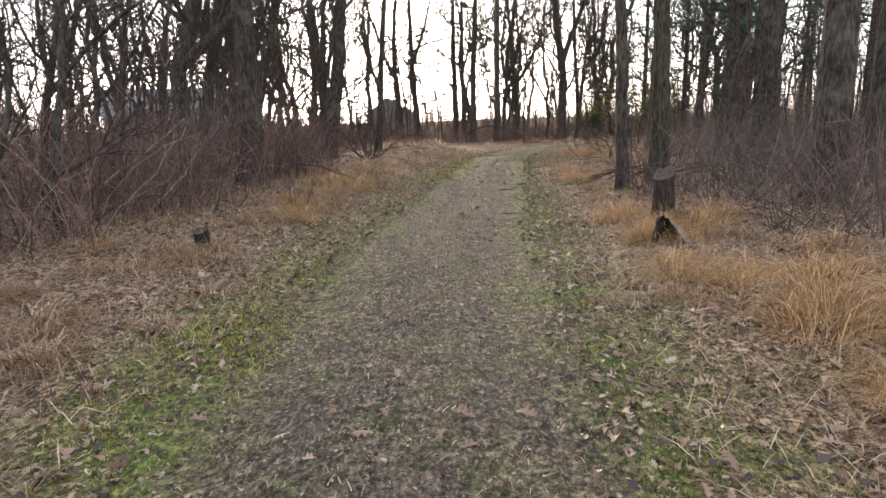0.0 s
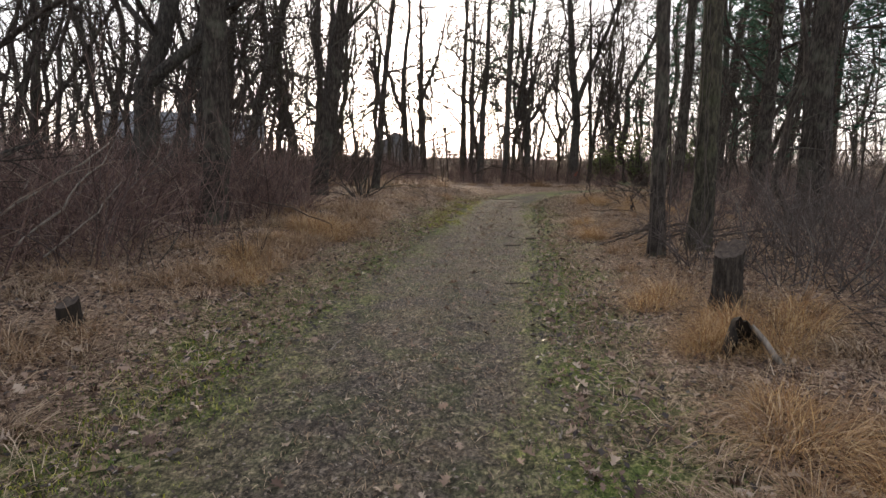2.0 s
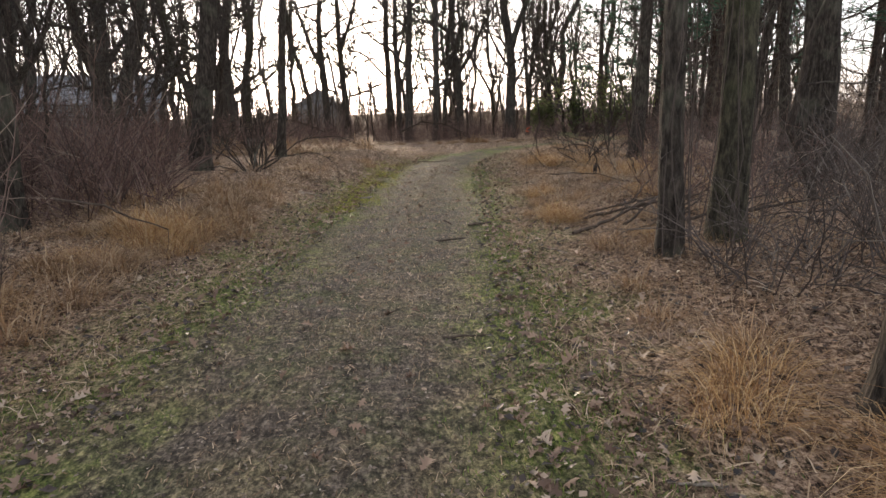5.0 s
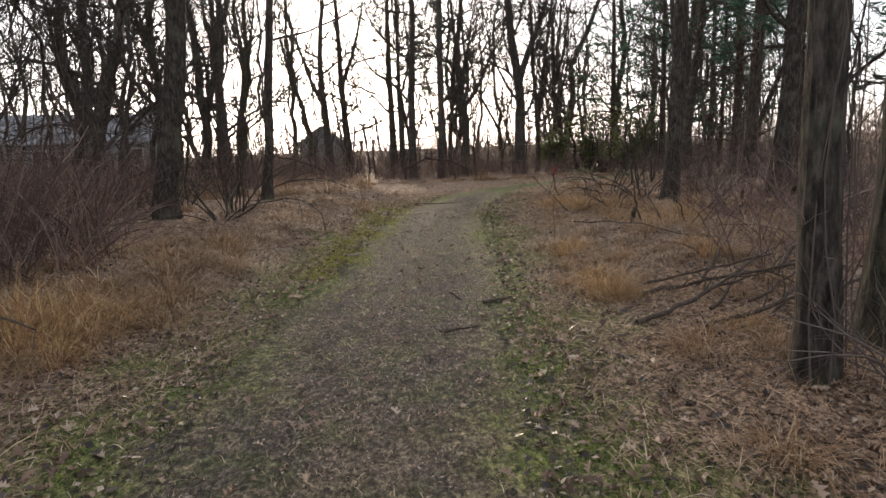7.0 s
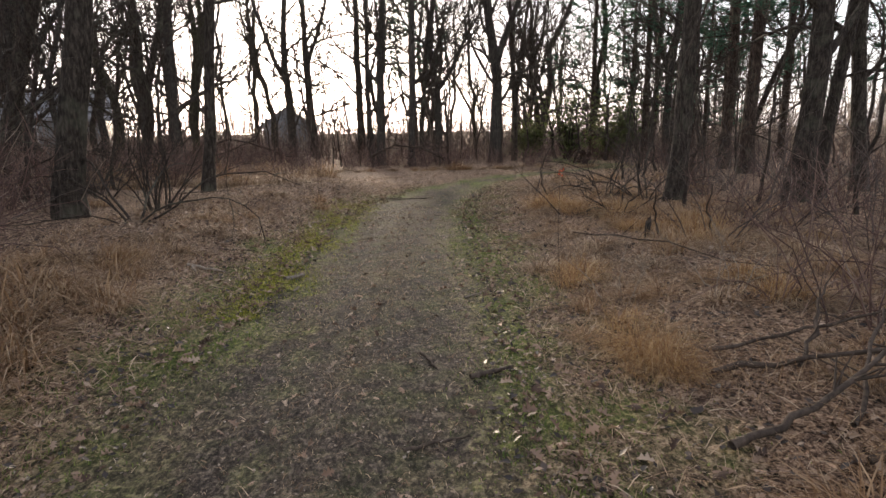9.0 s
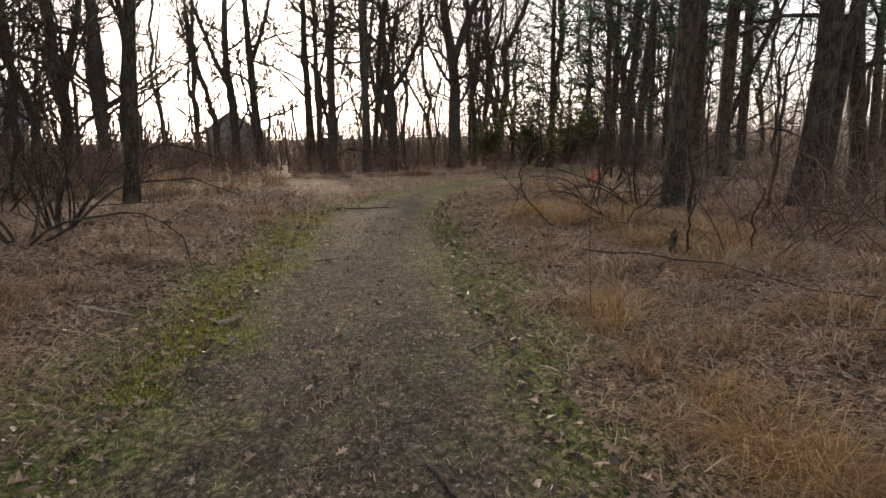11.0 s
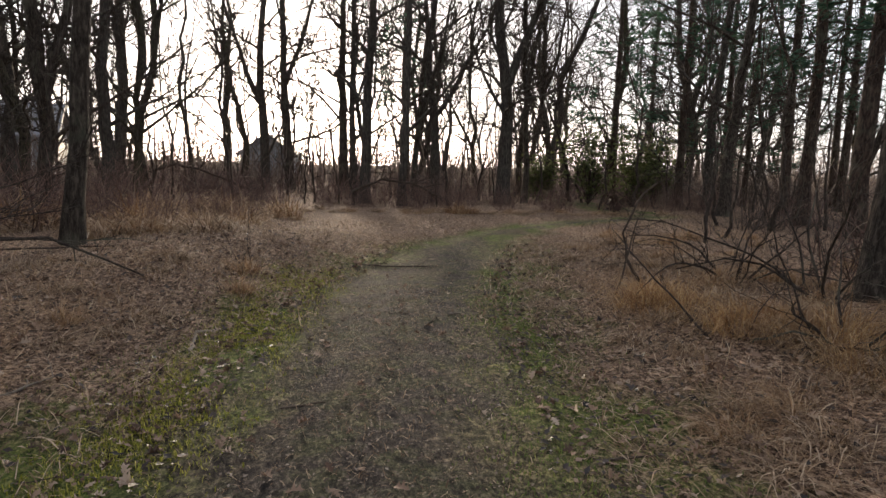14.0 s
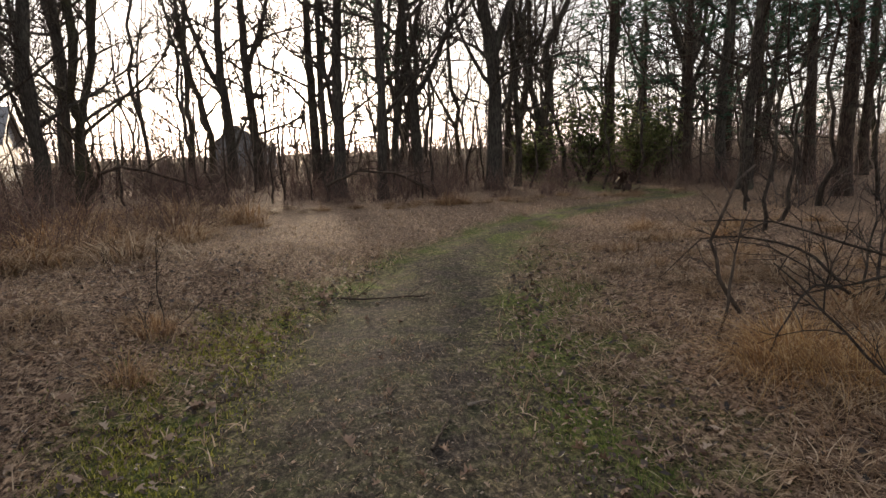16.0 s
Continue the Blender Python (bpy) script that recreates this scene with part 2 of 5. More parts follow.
def spray(rng, geo, line, r0, depth, count, reach, sides=3):
    """Side branches along a line, and their twigs."""
    n = len(line)
    for _ in range(count):
        k = int(rng.integers(max(1, n // 4), n))
        d = line[k] - line[k - 1]
        way = side_way(rng, d, rng.uniform(0.45, 1.0)) + np.array([0, 0, 0.2])
        ln = reach * rng.uniform(0.5, 1.2)
        sub = bough(rng, line[k], way, ln, 4 if depth else 2, 0.8, 0.08, 0.03)
        r = r0 * rng.uniform(0.4, 0.7)
        tube(geo, sub, np.linspace(r, r * 0.35, len(sub)), sides, tip=False)
        if depth:
            spray(rng, geo, sub, r, depth - 1, max(3, count - 1), reach * 0.55)


def tree_meshes(seed, height, r0, lean=(0.0, 0.0), bend=0.06, low=0.22, limbs=9, fork=None, sides=10, twigs=(4, 5), reach=0.26, kinks=None, bark=BARK, thin=0.026):
    """Meshes of a bare tree: trunk, a list of limbs, and all the fine twigs."""
    rng = np.random.default_rng(seed)
    steps = 16 if sides < 14 else 30
    hs = np.linspace(0, 1, steps + 1) ** 1.15
    wob = np.cumsum(rng.normal(0, bend, (steps + 1, 2)), axis=0) * height / steps
    for q in (1.3, 2.6, 4.7):
        wob = wob + np.sin(hs[:, None] * q * 3.1 + rng.uniform(0, 6.28, 2)) * bend * height * 0.16 / q
    wob -= wob[0]
    kx = np.interp(hs * height, [k[0] for k in kinks], [k[1] for k in kinks]) if kinks else 0
    line = np.stack([wob[:, 0] + lean[0] * hs * height + kx, wob[:, 1] + lean[1] * hs * height, hs * height], 1)
    rad = r0 * (1 - 0.8 * hs ** 0.9) * (1 + 0.38 * np.exp(-hs * height / 0.25))
    trunk = Geo()
    tube(trunk, line - np.array([0, 0, 0.15]) * (hs < 0.001)[:, None], rad, sides, 0.06 if sides >= 10 else 0.03, rng)
    limb_geos, fine = [], Geo()
    top = min(0.93, 12.5 / height)
    starts = list(np.linspace(low, top, limbs) + rng.uniform(-0.03, 0.03, limbs))
    for i, s in enumerate(starts):
        k = int(np.clip(np.searchsorted(hs, s), 1, steps - 1))
        turn = i * 2.4 + rng.uniform(-0.6, 0.6)
        way = np.array([math.cos(turn), math.sin(turn), rng.uniform(0.05, 1.1)])
        ln = height * reach * rng.uniform(0.6, 1.4) * (1.15 - 0.6 * s)
        r = min(rad[k] * rng.uniform(0.25, 0.5), 0.085)
        sub = bough(rng, line[k], way, ln, 8, 1.3, 0.11, 0.04)
        g = Geo()
        tube(g, sub, np.linspace(r, r * 0.25, 9), 5, 0.03, rng)
        limb_geos.append(g)
        spray(rng, fine, sub, max(r * 0.8, thin * 1.5), 1, twigs[0], ln * 0.5)
        spray(rng, fine, sub, thin, 0, twigs[1], ln * 0.25)
    if fork:
        fh, fang, flen = fork
        k = int(np.searchsorted(hs * height, fh))
        sub = bough(rng, line[k], (math.sin(fang), 0.1, math.cos(fang)), flen, 12, 0.6, 0.06, 0.03)
        g = Geo()
        tube(g, sub, np.linspace(rad[k] * 0.8, rad[k] * 0.15, 13), 8, 0.04, rng)
        limb_geos.append(g)
        spray(rng, fine, sub, rad[k] * 0.35, 1, 12, flen * 0.25)
    return trunk.mesh("trunk", bark), [g.mesh("limb", bark) for g in limb_geos], fine.mesh("twig_spray", TWIG)


def put_tree(meshes, x, y, label, category="tree", group="", turn=0.0, name="bare_tree"):
    tree = thing(name, x, y, label, category, group, turn=turn)
    part("trunk", meshes[0], None, tree)
    for m in meshes[1]:
        part("limb", m, None, tree)
    tagged(part("twig_spray", meshes[2], None, tree), kind="stuff")
    return tree


# ---- ground: one sheet to the horizon ----
def graded(lo, hi, step, limit):
    mid = list(np.arange(lo, hi, step))
    out, s, v = [], step, mid[-1]
    while v < limit:
        s *= 1.22
        v += s
        out.append(v)
    back, s, v = [], step, mid[0]
    while v > -limit:
        s *= 1.22
        v -= s
        back.append(v)
    return np.array(back[::-1] + mid + out)


def ground_material():
    mat, nt, bsdf = fresh("forest_floor", 0.9, 0.15)
    pos = nt.nodes.new("ShaderNodeTexCoord").outputs["Object"]
    at = nt.nodes.new("ShaderNodeAttribute")
    at.attribute_name = "across"
    off = at.outputs["Fac"]
    n1, n2, n3 = noise_tex(nt, pos, 1.1, 5), noise_tex(nt, pos, 16, 6, 0.78), noise_tex(nt, pos, 85, 5, 0.8)
    n4 = noise_tex(nt, stretched(nt, pos, 48, 26, 30), 1.0, 4, 0.7)
    fine = calc(nt, 'ADD', calc(nt, 'MULTIPLY', n2, 0.34), calc(nt, 'MULTIPLY', n3, 0.26))
    fine = calc(nt, 'ADD', fine, calc(nt, 'MULTIPLY', n4, 0.4))
    crumb = nt.nodes.new("ShaderNodeTexVoronoi")
    crumb.inputs["Scale"].default_value = 34
    nt.links.new(mixed(nt, 0.035, stretched(nt, pos, 1, 0.7, 1), nt.nodes.new("ShaderNodeTexNoise").outputs["Color"]), crumb.inputs["Vector"])
    crumb_tone = ramp(nt, calc(nt, 'MULTIPLY', crumb.outputs["Color"], 1.0), [(0.1, (0.45, 0.44, 0.44)), (0.5, (0.95, 0.95, 0.95)), (0.8, (1.2, 1.18, 1.14)), (0.97, (1.9, 1.8, 1.65))])
    litter = ramp(nt, fine, [(0.44, (0.016, 0.011, 0.008)), (0.495, (0.19, 0.118, 0.079)), (0.56, (0.48, 0.345, 0.245))])
    soil = ramp(nt, fine, [(0.43, (0.017, 0.014, 0.012)), (0.495, (0.075, 0.06, 0.05)), (0.585, (0.24, 0.195, 0.158))])
    moss = ramp(nt, fine, [(0.4, (0.03, 0.045, 0.012)), (0.49, (0.1, 0.145, 0.03)), (0.59, (0.27, 0.29, 0.075))])
    olive = ramp(nt, fine, [(0.42, (0.022, 0.026, 0.012)), (0.495, (0.07, 0.079, 0.034)), (0.585, (0.21, 0.21, 0.1))])
    wide = calc(nt, 'ADD', calc(nt, 'ABSOLUTE', off), calc(nt, 'MULTIPLY', calc(nt, 'SUBTRACT', n1, 0.5), 2.2))
    wide = calc(nt, 'ADD', wide, calc(nt, 'MULTIPLY', calc(nt, 'SUBTRACT', n2, 0.5), 1.2))
    turf = ramp(nt, fine, [(0.42, (0.035, 0.028, 0.018)), (0.49, (0.115, 0.092, 0.055)), (0.57, (0.34, 0.275, 0.165))])
    damp_soil = ramp(nt, fine, [(0.42, (0.016, 0.013, 0.012)), (0.5, (0.05, 0.041, 0.036)), (0.59, (0.19, 0.157, 0.13))])
    damp = nt.nodes.new("ShaderNodeAttribute")
    damp.attribute_name = "damp"
    dusty = ramp(nt, fine, [(0.43, (0.03, 0.023, 0.017)), (0.495, (0.125, 0.094, 0.066)), (0.585, (0.34, 0.265, 0.19))])
    soil = mixed(nt, ramp(nt, noise_tex(nt, stretched(nt, pos, 1.6, 0.55, 1), 1.0, 5, 0.6), [(0.47, (0, 0, 0)), (0.63, (0.85, 0.85, 0.85))]), soil, dusty)
    wet = ramp(nt, noise_tex(nt, stretched(nt, pos, 2.2, 0.9, 1), 1.3, 5, 0.65), [(0.5, (0, 0, 0)), (0.66, (0.7, 0.7, 0.7))])
    soil = mixed(nt, wet, soil, damp_soil)
    soil = mixed(nt, damp.outputs["Fac"], soil, damp_soil)
    sprout = ramp(nt, noise_tex(nt, pos, 2.4, 6, 0.7), [(0.45, (0, 0, 0)), (0.62, (0.75, 0.75, 0.75))])
    col = mixed(nt, sprout, soil, olive)
    far_off = calc(nt, 'MULTIPLY', wide, 0.4)
    col = mixed(nt, ramp(nt, far_off, [(0.18, (0, 0, 0)), (0.44, (0.85, 0.85, 0.85))]), col, turf)
    middle = ramp(nt, far_off, [(0.0, (0.6, 0.6, 0.6)), (0.13, (0, 0, 0))])
    col = mixed(nt, mixed(nt, 1.0, middle, ramp(nt, noise_tex(nt, pos, 0.5, 3), [(0.45, (0, 0, 0)), (0.6, (1, 1, 1))]), 'MULTIPLY'), col, turf)
    col = mixed(nt, ramp(nt, far_off, [(0.42, (0, 0, 0)), (0.7, (1, 1, 1))]), col, litter)
    band = ramp(nt, far_off, [(0.28, (0, 0, 0)), (0.46, (0.85, 0.85, 0.85)), (0.62, (0.7, 0.7, 0.7)), (0.84, (0, 0, 0))])
    patchy = ramp(nt, noise_tex(nt, pos, 0.9, 6, 0.65), [(0.42, (0.04, 0.04, 0.04)), (0.57, (1, 1, 1))])
    mask = mixed(nt, 1.0, band, patchy, 'MULTIPLY')
    col = mixed(nt, mask, col, moss)
    col = mixed(nt, 0.85, col, crumb_tone, 'MULTIPLY')
    nt.links.new(col, bsdf.inputs["Base Color"])
    bumped(nt, bsdf, fine, 1.0, 0.04)
    return mat


GX, GY = graded(-5.0, 8.0, 0.105, 900), graded(-1.0, 34.0, 0.13, 900)
xx, yy = np.meshgrid(GX, GY)
jit = np.random.default_rng(5)
fine_zone = (np.abs(xx) < 12) & (yy > -2) & (yy < 40)
zz = ground_z(xx, yy) + np.where(fine_zone, jit.normal(0, 0.007, xx.shape), 0)
nx, ny = len(GX), len(GY)
gi = np.arange(nx * ny).reshape(ny, nx)
quads = np.stack([gi[:-1, :-1], gi[:-1, 1:], gi[1:, 1:], gi[1:, :-1]], -1).reshape(-1, 4)
gmesh = bpy.data.meshes.new("ground")
gmesh.from_pydata(np.stack([xx, yy, zz], -1).reshape(-1, 3).tolist(), [], quads.tolist())
gmesh.polygons.foreach_set("use_smooth", [True] * len(gmesh.polygons))
att = gmesh.attributes.new("across", 'FLOAT', 'POINT')
att.data.foreach_set("value", (np.abs(xx - track_x(yy)) + 0.75 * smooth_step(22, 28, yy)).reshape(-1).astype(np.float32))
att = gmesh.attributes.new("damp", 'FLOAT', 'POINT')
att.data.foreach_set("value", (smooth_step(9, 15, yy) * (1 - smooth_step(21, 26, yy)) * np.exp(-((xx - track_x(yy)) / 1.0) ** 4)).reshape(-1).astype(np.float32))
gmesh.materials.append(ground_material())
ground = tagged(new("ground", gmesh), "leaf-strewn woodland floor with a trodden grassy track", "ground", kind="structure")

# ---- trees with places of their own ----
OAK = "tall bare tree with dark furrowed bark beside the track"
FAR_TREE = "bare grey-brown tree at the far end of the clearing"
put_tree(tree_meshes(11, 17, 0.1, (-0.05, 0.0), 0.02, 0.3, 9, sides=22, bark=BARK), 3.0, 10.62, "tall dark furrowed tree trunk hung with thin vines")
put_tree(tree_meshes(12, 18, 0.15, (0.012, 0.01), 0.02, 0.3, 9, sides=22, bark=BARK_OLIVE), 3.68, 10.92, "thick bare tree with olive-tinged furrowed bark beside the track")
put_tree(tree_meshes(13, 17, 0.24, (0.05, 0.02), 0.05, 0.22, 10, sides=16), -4.2, 13.1, "thick dark bare tree rising from the thicket")
put_tree(tree_meshes(14, 17, 0.22, (0.13, 0.0), 0.03, 0.25, 10, sides=14), -3.75, 19.4, "dark bare tree leaning over the thicket")
put_tree(tree_meshes(15, 15, 0.13, (0.09, 0.02), 0.03, 0.2, 9, sides=12), -2.75, 23.5, "slender dark bare tree at the edge of the clearing")
put_tree(tree_meshes(16, 18, 0.175, (0.02, 0.0), 0.02, 0.3, 9, sides=16), 6.5, 20.3, "thick bare tree with dark bark behind tangled shrubs")
put_tree(tree_meshes(17, 18, 0.32, (0.01, 0.0), 0.02, 0.3, 9, sides=14), 7.9, 15.7, OAK)
put_tree(tree_meshes(18, 18, 0.23, (0.02, 0.0), 0.02, 0.3, 9, sides=20, bark=BARK), 5.0, 8.3, OAK)
put_tree(tree_meshes(19, 18, 0.26, (0.0, 0.0), 0.02, 0.3, 9, sides=14), 7.2, 10.6, OAK)
put_tree(tree_meshes(20, 16, 0.2, (0.02, 0.0), 0.04, 0.12, 12, sides=12), 8.5, 19.7, OAK)
put_tree(tree_meshes(44, 15, 0.13, (0.08, 0.0), 0.05, 0.1, 12, sides=10), 9.3, 20.2, OAK)
put_tree(tree_meshes(45, 15, 0.16, (-0.04, 0.0), 0.05, 0.1, 12, sides=10), 10.9, 21.0, OAK)
# seed, x, y, radius, lean, waviness, fork (height, angle, length), sideways kinks (height, shift)
FAR_MIDDLE = [
    (21, 0.35, 45, 0.24, (0.0, 0), 0.02, None, None),
    (22, 1.3, 38, 0.2, (0.015, 0), 0.02, None, None),
    (41, 0.85, 41, 0.15, (0.0, 0), 0.02, None, None),
    (23, 2.6, 36.5, 0.16, (0.01, 0), 0.02, None, None),
    (24, 3.4, 40, 0.15, (0.03, 0), 0.06, (3.0, 0.3, 7), None),
    (25, 4.3, 40.5, 0.2, (-0.01, 0), 0.03, (3.0, 0.85, 6), [(0, 0), (3, -0.1), (6, -0.5), (12, 0.2)]),
    (26, 6.75, 38.5, 0.31, (0.0, 0), 0.02, (3.7, 0.22, 9), [(0, 0), (3.8, 0.0), (6.5, -0.45), (15, -1.0)]),
    (27, 7.9, 39.5, 0.13, (-0.05, 0), 0.05, None, None),
]
FAR_LEFT = [
    (28, 12.3, 49.5, 0.28, (0.0, 0), 0.01, None, [(0, -0.3), (2.5, -0.05), (4.5, 0.3), (6.5, 0.1), (7.5, 0.6), (8.6, 1.2), (12, 2.5)]),
    (29, -4.3, 51, 0.3, (0.01, 0), 0.05, (3.5, -0.45, 8), None),
    (30, -2.7, 49, 0.27, (-0.02, 0), 0.03, (5.5, 0.3, 7), None),
    (31, -10.0, 45, 0.3, (0.01, 0), 0.04, (2.5, 0.15, 9), None),
    (32, 20.5, 49, 0.3, (-0.01, 0), 0.03, (5, 0.45, 8), [(0, 0), (5, 0), (8, -1.0), (15, -1.6)]),
    (33, 13.2, 33.7, 0.2, (0.08, 0), 0.05, None, None),
    (34, -11.8, 32.5, 0.24, (0.1, 0), 0.08, (3, 0.6, 6), None),
]
FAR_RIGHT = [
    (35, -7.5, 37, 0.24, (0.01, 0), 0.05, None, None),
    (36, -8.6, 26, 0.2, (0.22, 0.05), 0.08, None, None),
    (37, -6.6, 14.5, 0.2, (0.3, 0.05), 0.08, (2.0, 0.9, 5), None),
    (38, -7.0, 17.0, 0.17, (0.18, 0.1), 0.1, (2.2, 0.2, 6), None),
    (39, 17.0, 44, 0.22, (0.03, 0), 0.06, (4, 0.5, 7), None),
    (42, 9.5, 47, 0.16, (0.12, 0), 0.06, (3, 0.4, 6), None),
    (43, 14.6, 37, 0.2, (0.1, 0), 0.05, None, None),
]
FAR = FAR_MIDDLE + FAR_LEFT + FAR_RIGHT
for seed, x, y, r, lean, wave, fork, kinks in FAR:
    put_tree(tree_meshes(seed, 17, r, lean, wave, 0.12, 14, fork, kinks=kinks, twigs=(6, 6), bark=BARK_GREY if seed % 3 else BARK), x, y, FAR_TREE if y > 30 else "leaning bare tree above the thicket", turn=0)


def scaled(x, y, size, turn=0.0, dz=0.0, tall=1.0):
    return pose(x, y, gz(x, y) + dz, 0, 0, turn) @ Matrix.Diagonal((size, size, size * tall, 1))


def tree_with_vines(tree, rng, r, count):
    for _ in range(count):
        a = rng.uniform(0, 6.28)
        hs = np.linspace(0.0, rng.uniform(1.6, 3.4), 9)
        aa = a + np.cumsum(rng.normal(0, 0.22, 9))
        rr = r * (1.06 + 0.6 * np.exp(-hs / 0.25)) + rng.uniform(0.0, 0.025, 9)
        g = Geo()
        tube(g, np.stack([np.cos(aa) * rr, np.sin(aa) * rr, hs], 1), np.linspace(0.007, 0.003, 9), 4)
        part("vine", g, CANE_GREY, tree, "thin pale climbing vine")


for ob in list(scene.collection.objects):
    if ob.name == "bare_tree":
        tree_with_vines(ob, np.random.default_rng(3), 0.115, 5)
    elif ob.name == "bare_tree.001":
        tree_with_vines(ob, np.random.default_rng(4), 0.15, 4)

# ---- woods all round: templates and their copies ----
WOODS = "bare grey-brown tree of the woods around the clearing"


def free_places(rng, count, box, gap, taken, keep=None):
    out = []
    for _ in range(count * 30):
        if len(out) >= count:
            break
        x, y = rng.uniform(box[0], box[1]), rng.uniform(box[2], box[3])
        if keep and not keep(x, y):
            continue
        if all((x - a) ** 2 + (y - b) ** 2 > gap * gap for a, b in taken):
            taken.append((x, y))
            out.append((x, y))
    return out


TAKEN = [(3.0, 10.62), (3.68, 10.92), (-4.2, 13.1), (-3.6, 19.4), (-2.6, 23.5), (6.6, 20.2), (7.9, 15.7), (5.0, 8.3), (7.2, 10.6), (8.5, 19.7), (9.3, 20.2), (10.9, 21.0)]
TAKEN += [(f[1], f[2]) for f in FAR]
rng = np.random.default_rng(77)
templates = [tree_meshes(100 + i, 14 + i % 3, 0.09 + 0.02 * i, (rng.uniform(-0.1, 0.1), 0), 0.15, 0.09 + 0.02 * (i % 3), 13, (rng.uniform(1.8, 5), rng.uniform(0.3, 0.7), 6.5), sides=8, twigs=(4, 6), bark=(BARK, BARK_GREY, BARK_OLIVE)[i % 3]) for i in range(7)]
woods = free_places(rng, 38, (-30, -6.5, 9, 60), 1.9, TAKEN)
woods += free_places(rng, 16, (9, 30, 9, 58), 2.4, TAKEN)
woods += free_places(rng, 20, (-14, 24, 44, 66), 2.2, TAKEN, lambda x, y: abs(x - 1.5 + 0.098 * (y - 18)) > 2.2)
woods += free_places(rng, 6, (-15, -6, 15, 40), 1.6, TAKEN)
woods += free_places(rng, 6, (-12, -7, 32, 43), 1.8, TAKEN)
woods += free_places(rng, 9, (-22, 22, -26, -5), 2.5, TAKEN, lambda x, y: abs(x + 0.5) > 2.6)
first = {}
for n, (x, y) in enumerate(woods):
    k = n % 7
    turn = rng.uniform(0, 360)
    if k not in first:
        first[k] = put_tree(templates[k], x, y, WOODS, "tree", "trees of the woods", turn)
    else:
        copy_thing(first[k], scaled(x, y, rng.uniform(0.85, 1.15), turn))

# saplings: thin stems under the trees
SAPLING = "thin bare sapling among the underbrush"
sap_meshes = [tree_meshes(200 + i, 5.0 + i, 0.028 + 0.006 * i, (rng.uniform(-0.12, 0.12), 0), 0.16, 0.12, 7, sides=5, twigs=(2, 4), reach=0.34, bark=TWIG, thin=0.014) for i in range(4)]
saps = free_places(rng, 44, (-12, -4.6, 9, 34), 0.8, TAKEN)
saps += free_places(rng, 40, (6, 17, 8, 34), 0.8, TAKEN, lambda x, y: x - track_x(y) > 4.5)
saps += free_places(rng, 66, (-10, 20, 35.5, 48), 0.8, TAKEN)
first = {}
for n, (x, y) in enumerate(saps):
    k, turn = n % 4, rng.uniform(0, 360)
    if k not in first:
        first[k] = put_tree(sap_meshes[k], x, y, SAPLING, "sapling", "saplings under the trees", turn, "sapling")
    else:
        copy_thing(first[k], scaled(x, y, rng.uniform(0.8, 1.3), turn))


# pines with layered boughs
def needle_tuft(geo, rng, at, way, size, count=9, spread=0.07):
    """A spray of flat needle bundles."""
    for _ in range(count):
        d = np.array(way) + rng.normal(0, 0.55, 3) * np.array([1, 1, 0.45])
        d /= np.linalg.norm(d)
        side = np.cross(d, (0, 0, 1.0)) * size * spread + rng.normal(0, 0.012, 3)
        tip = np.array(at) + d * size * rng.uniform(0.6, 1.1)
        mid = np.array(at) + d * size * 0.45
        geo.add([at, mid + side, tip, mid - side], [(0, 1, 2), (0, 2, 3)])


def pine_meshes(seed, height, r0, low):
    rng = np.random.default_rng(seed)
    trunk, boughs, needles = Geo(), [], Geo()
    hs = np.linspace(0, 1, 15)
    wob = np.cumsum(rng.normal(0, 0.02, (15, 2)), axis=0) * height / 14
    line = np.stack([wob[:, 0] - wob[0, 0], wob[:, 1] - wob[0, 1], hs * height], 1)
    tube(trunk, line, r0 * (1 - 0.85 * hs) * (1 + 0.4 * np.exp(-hs * height / 0.3)), 9, 0.04, rng)
    h = low
    while h < height * 0.97:
        k = np.array([np.interp(h, hs * height, line[:, i]) for i in range(3)])
        for b in range(3):
            a = rng.uniform(0, 6.28)
            ln = (1.0 - 0.75 * (h - low) / (height - low)) * rng.uniform(1.6, 2.8)
            sub = wander(rng, k, (math.cos(a), math.sin(a), rng.uniform(-0.05, 0.25)), ln, 5, 0.08, 0.02)
            g = Geo()
            tube(g, sub, np.linspace(0.028, 0.006, 6), 4)
            boughs.append(g)
            for q in range(2, 6):
                for _ in range(3):
                    needle_tuft(needles, rng, sub[q] + rng.normal(0, 0.12, 3), (sub[q] - sub[q - 1]) / ln * 5 + rng.normal(0, 0.6, 3) * (1, 1, 0.18), 0.38, 9, 0.05)
        h += rng.uniform(0.45, 0.8)
    return trunk.mesh("trunk", BARK_PINE), [g.mesh("bough", BARK_PINE) for g in boughs[:26]], needles.mesh("needle_foliage", NEEDLE)


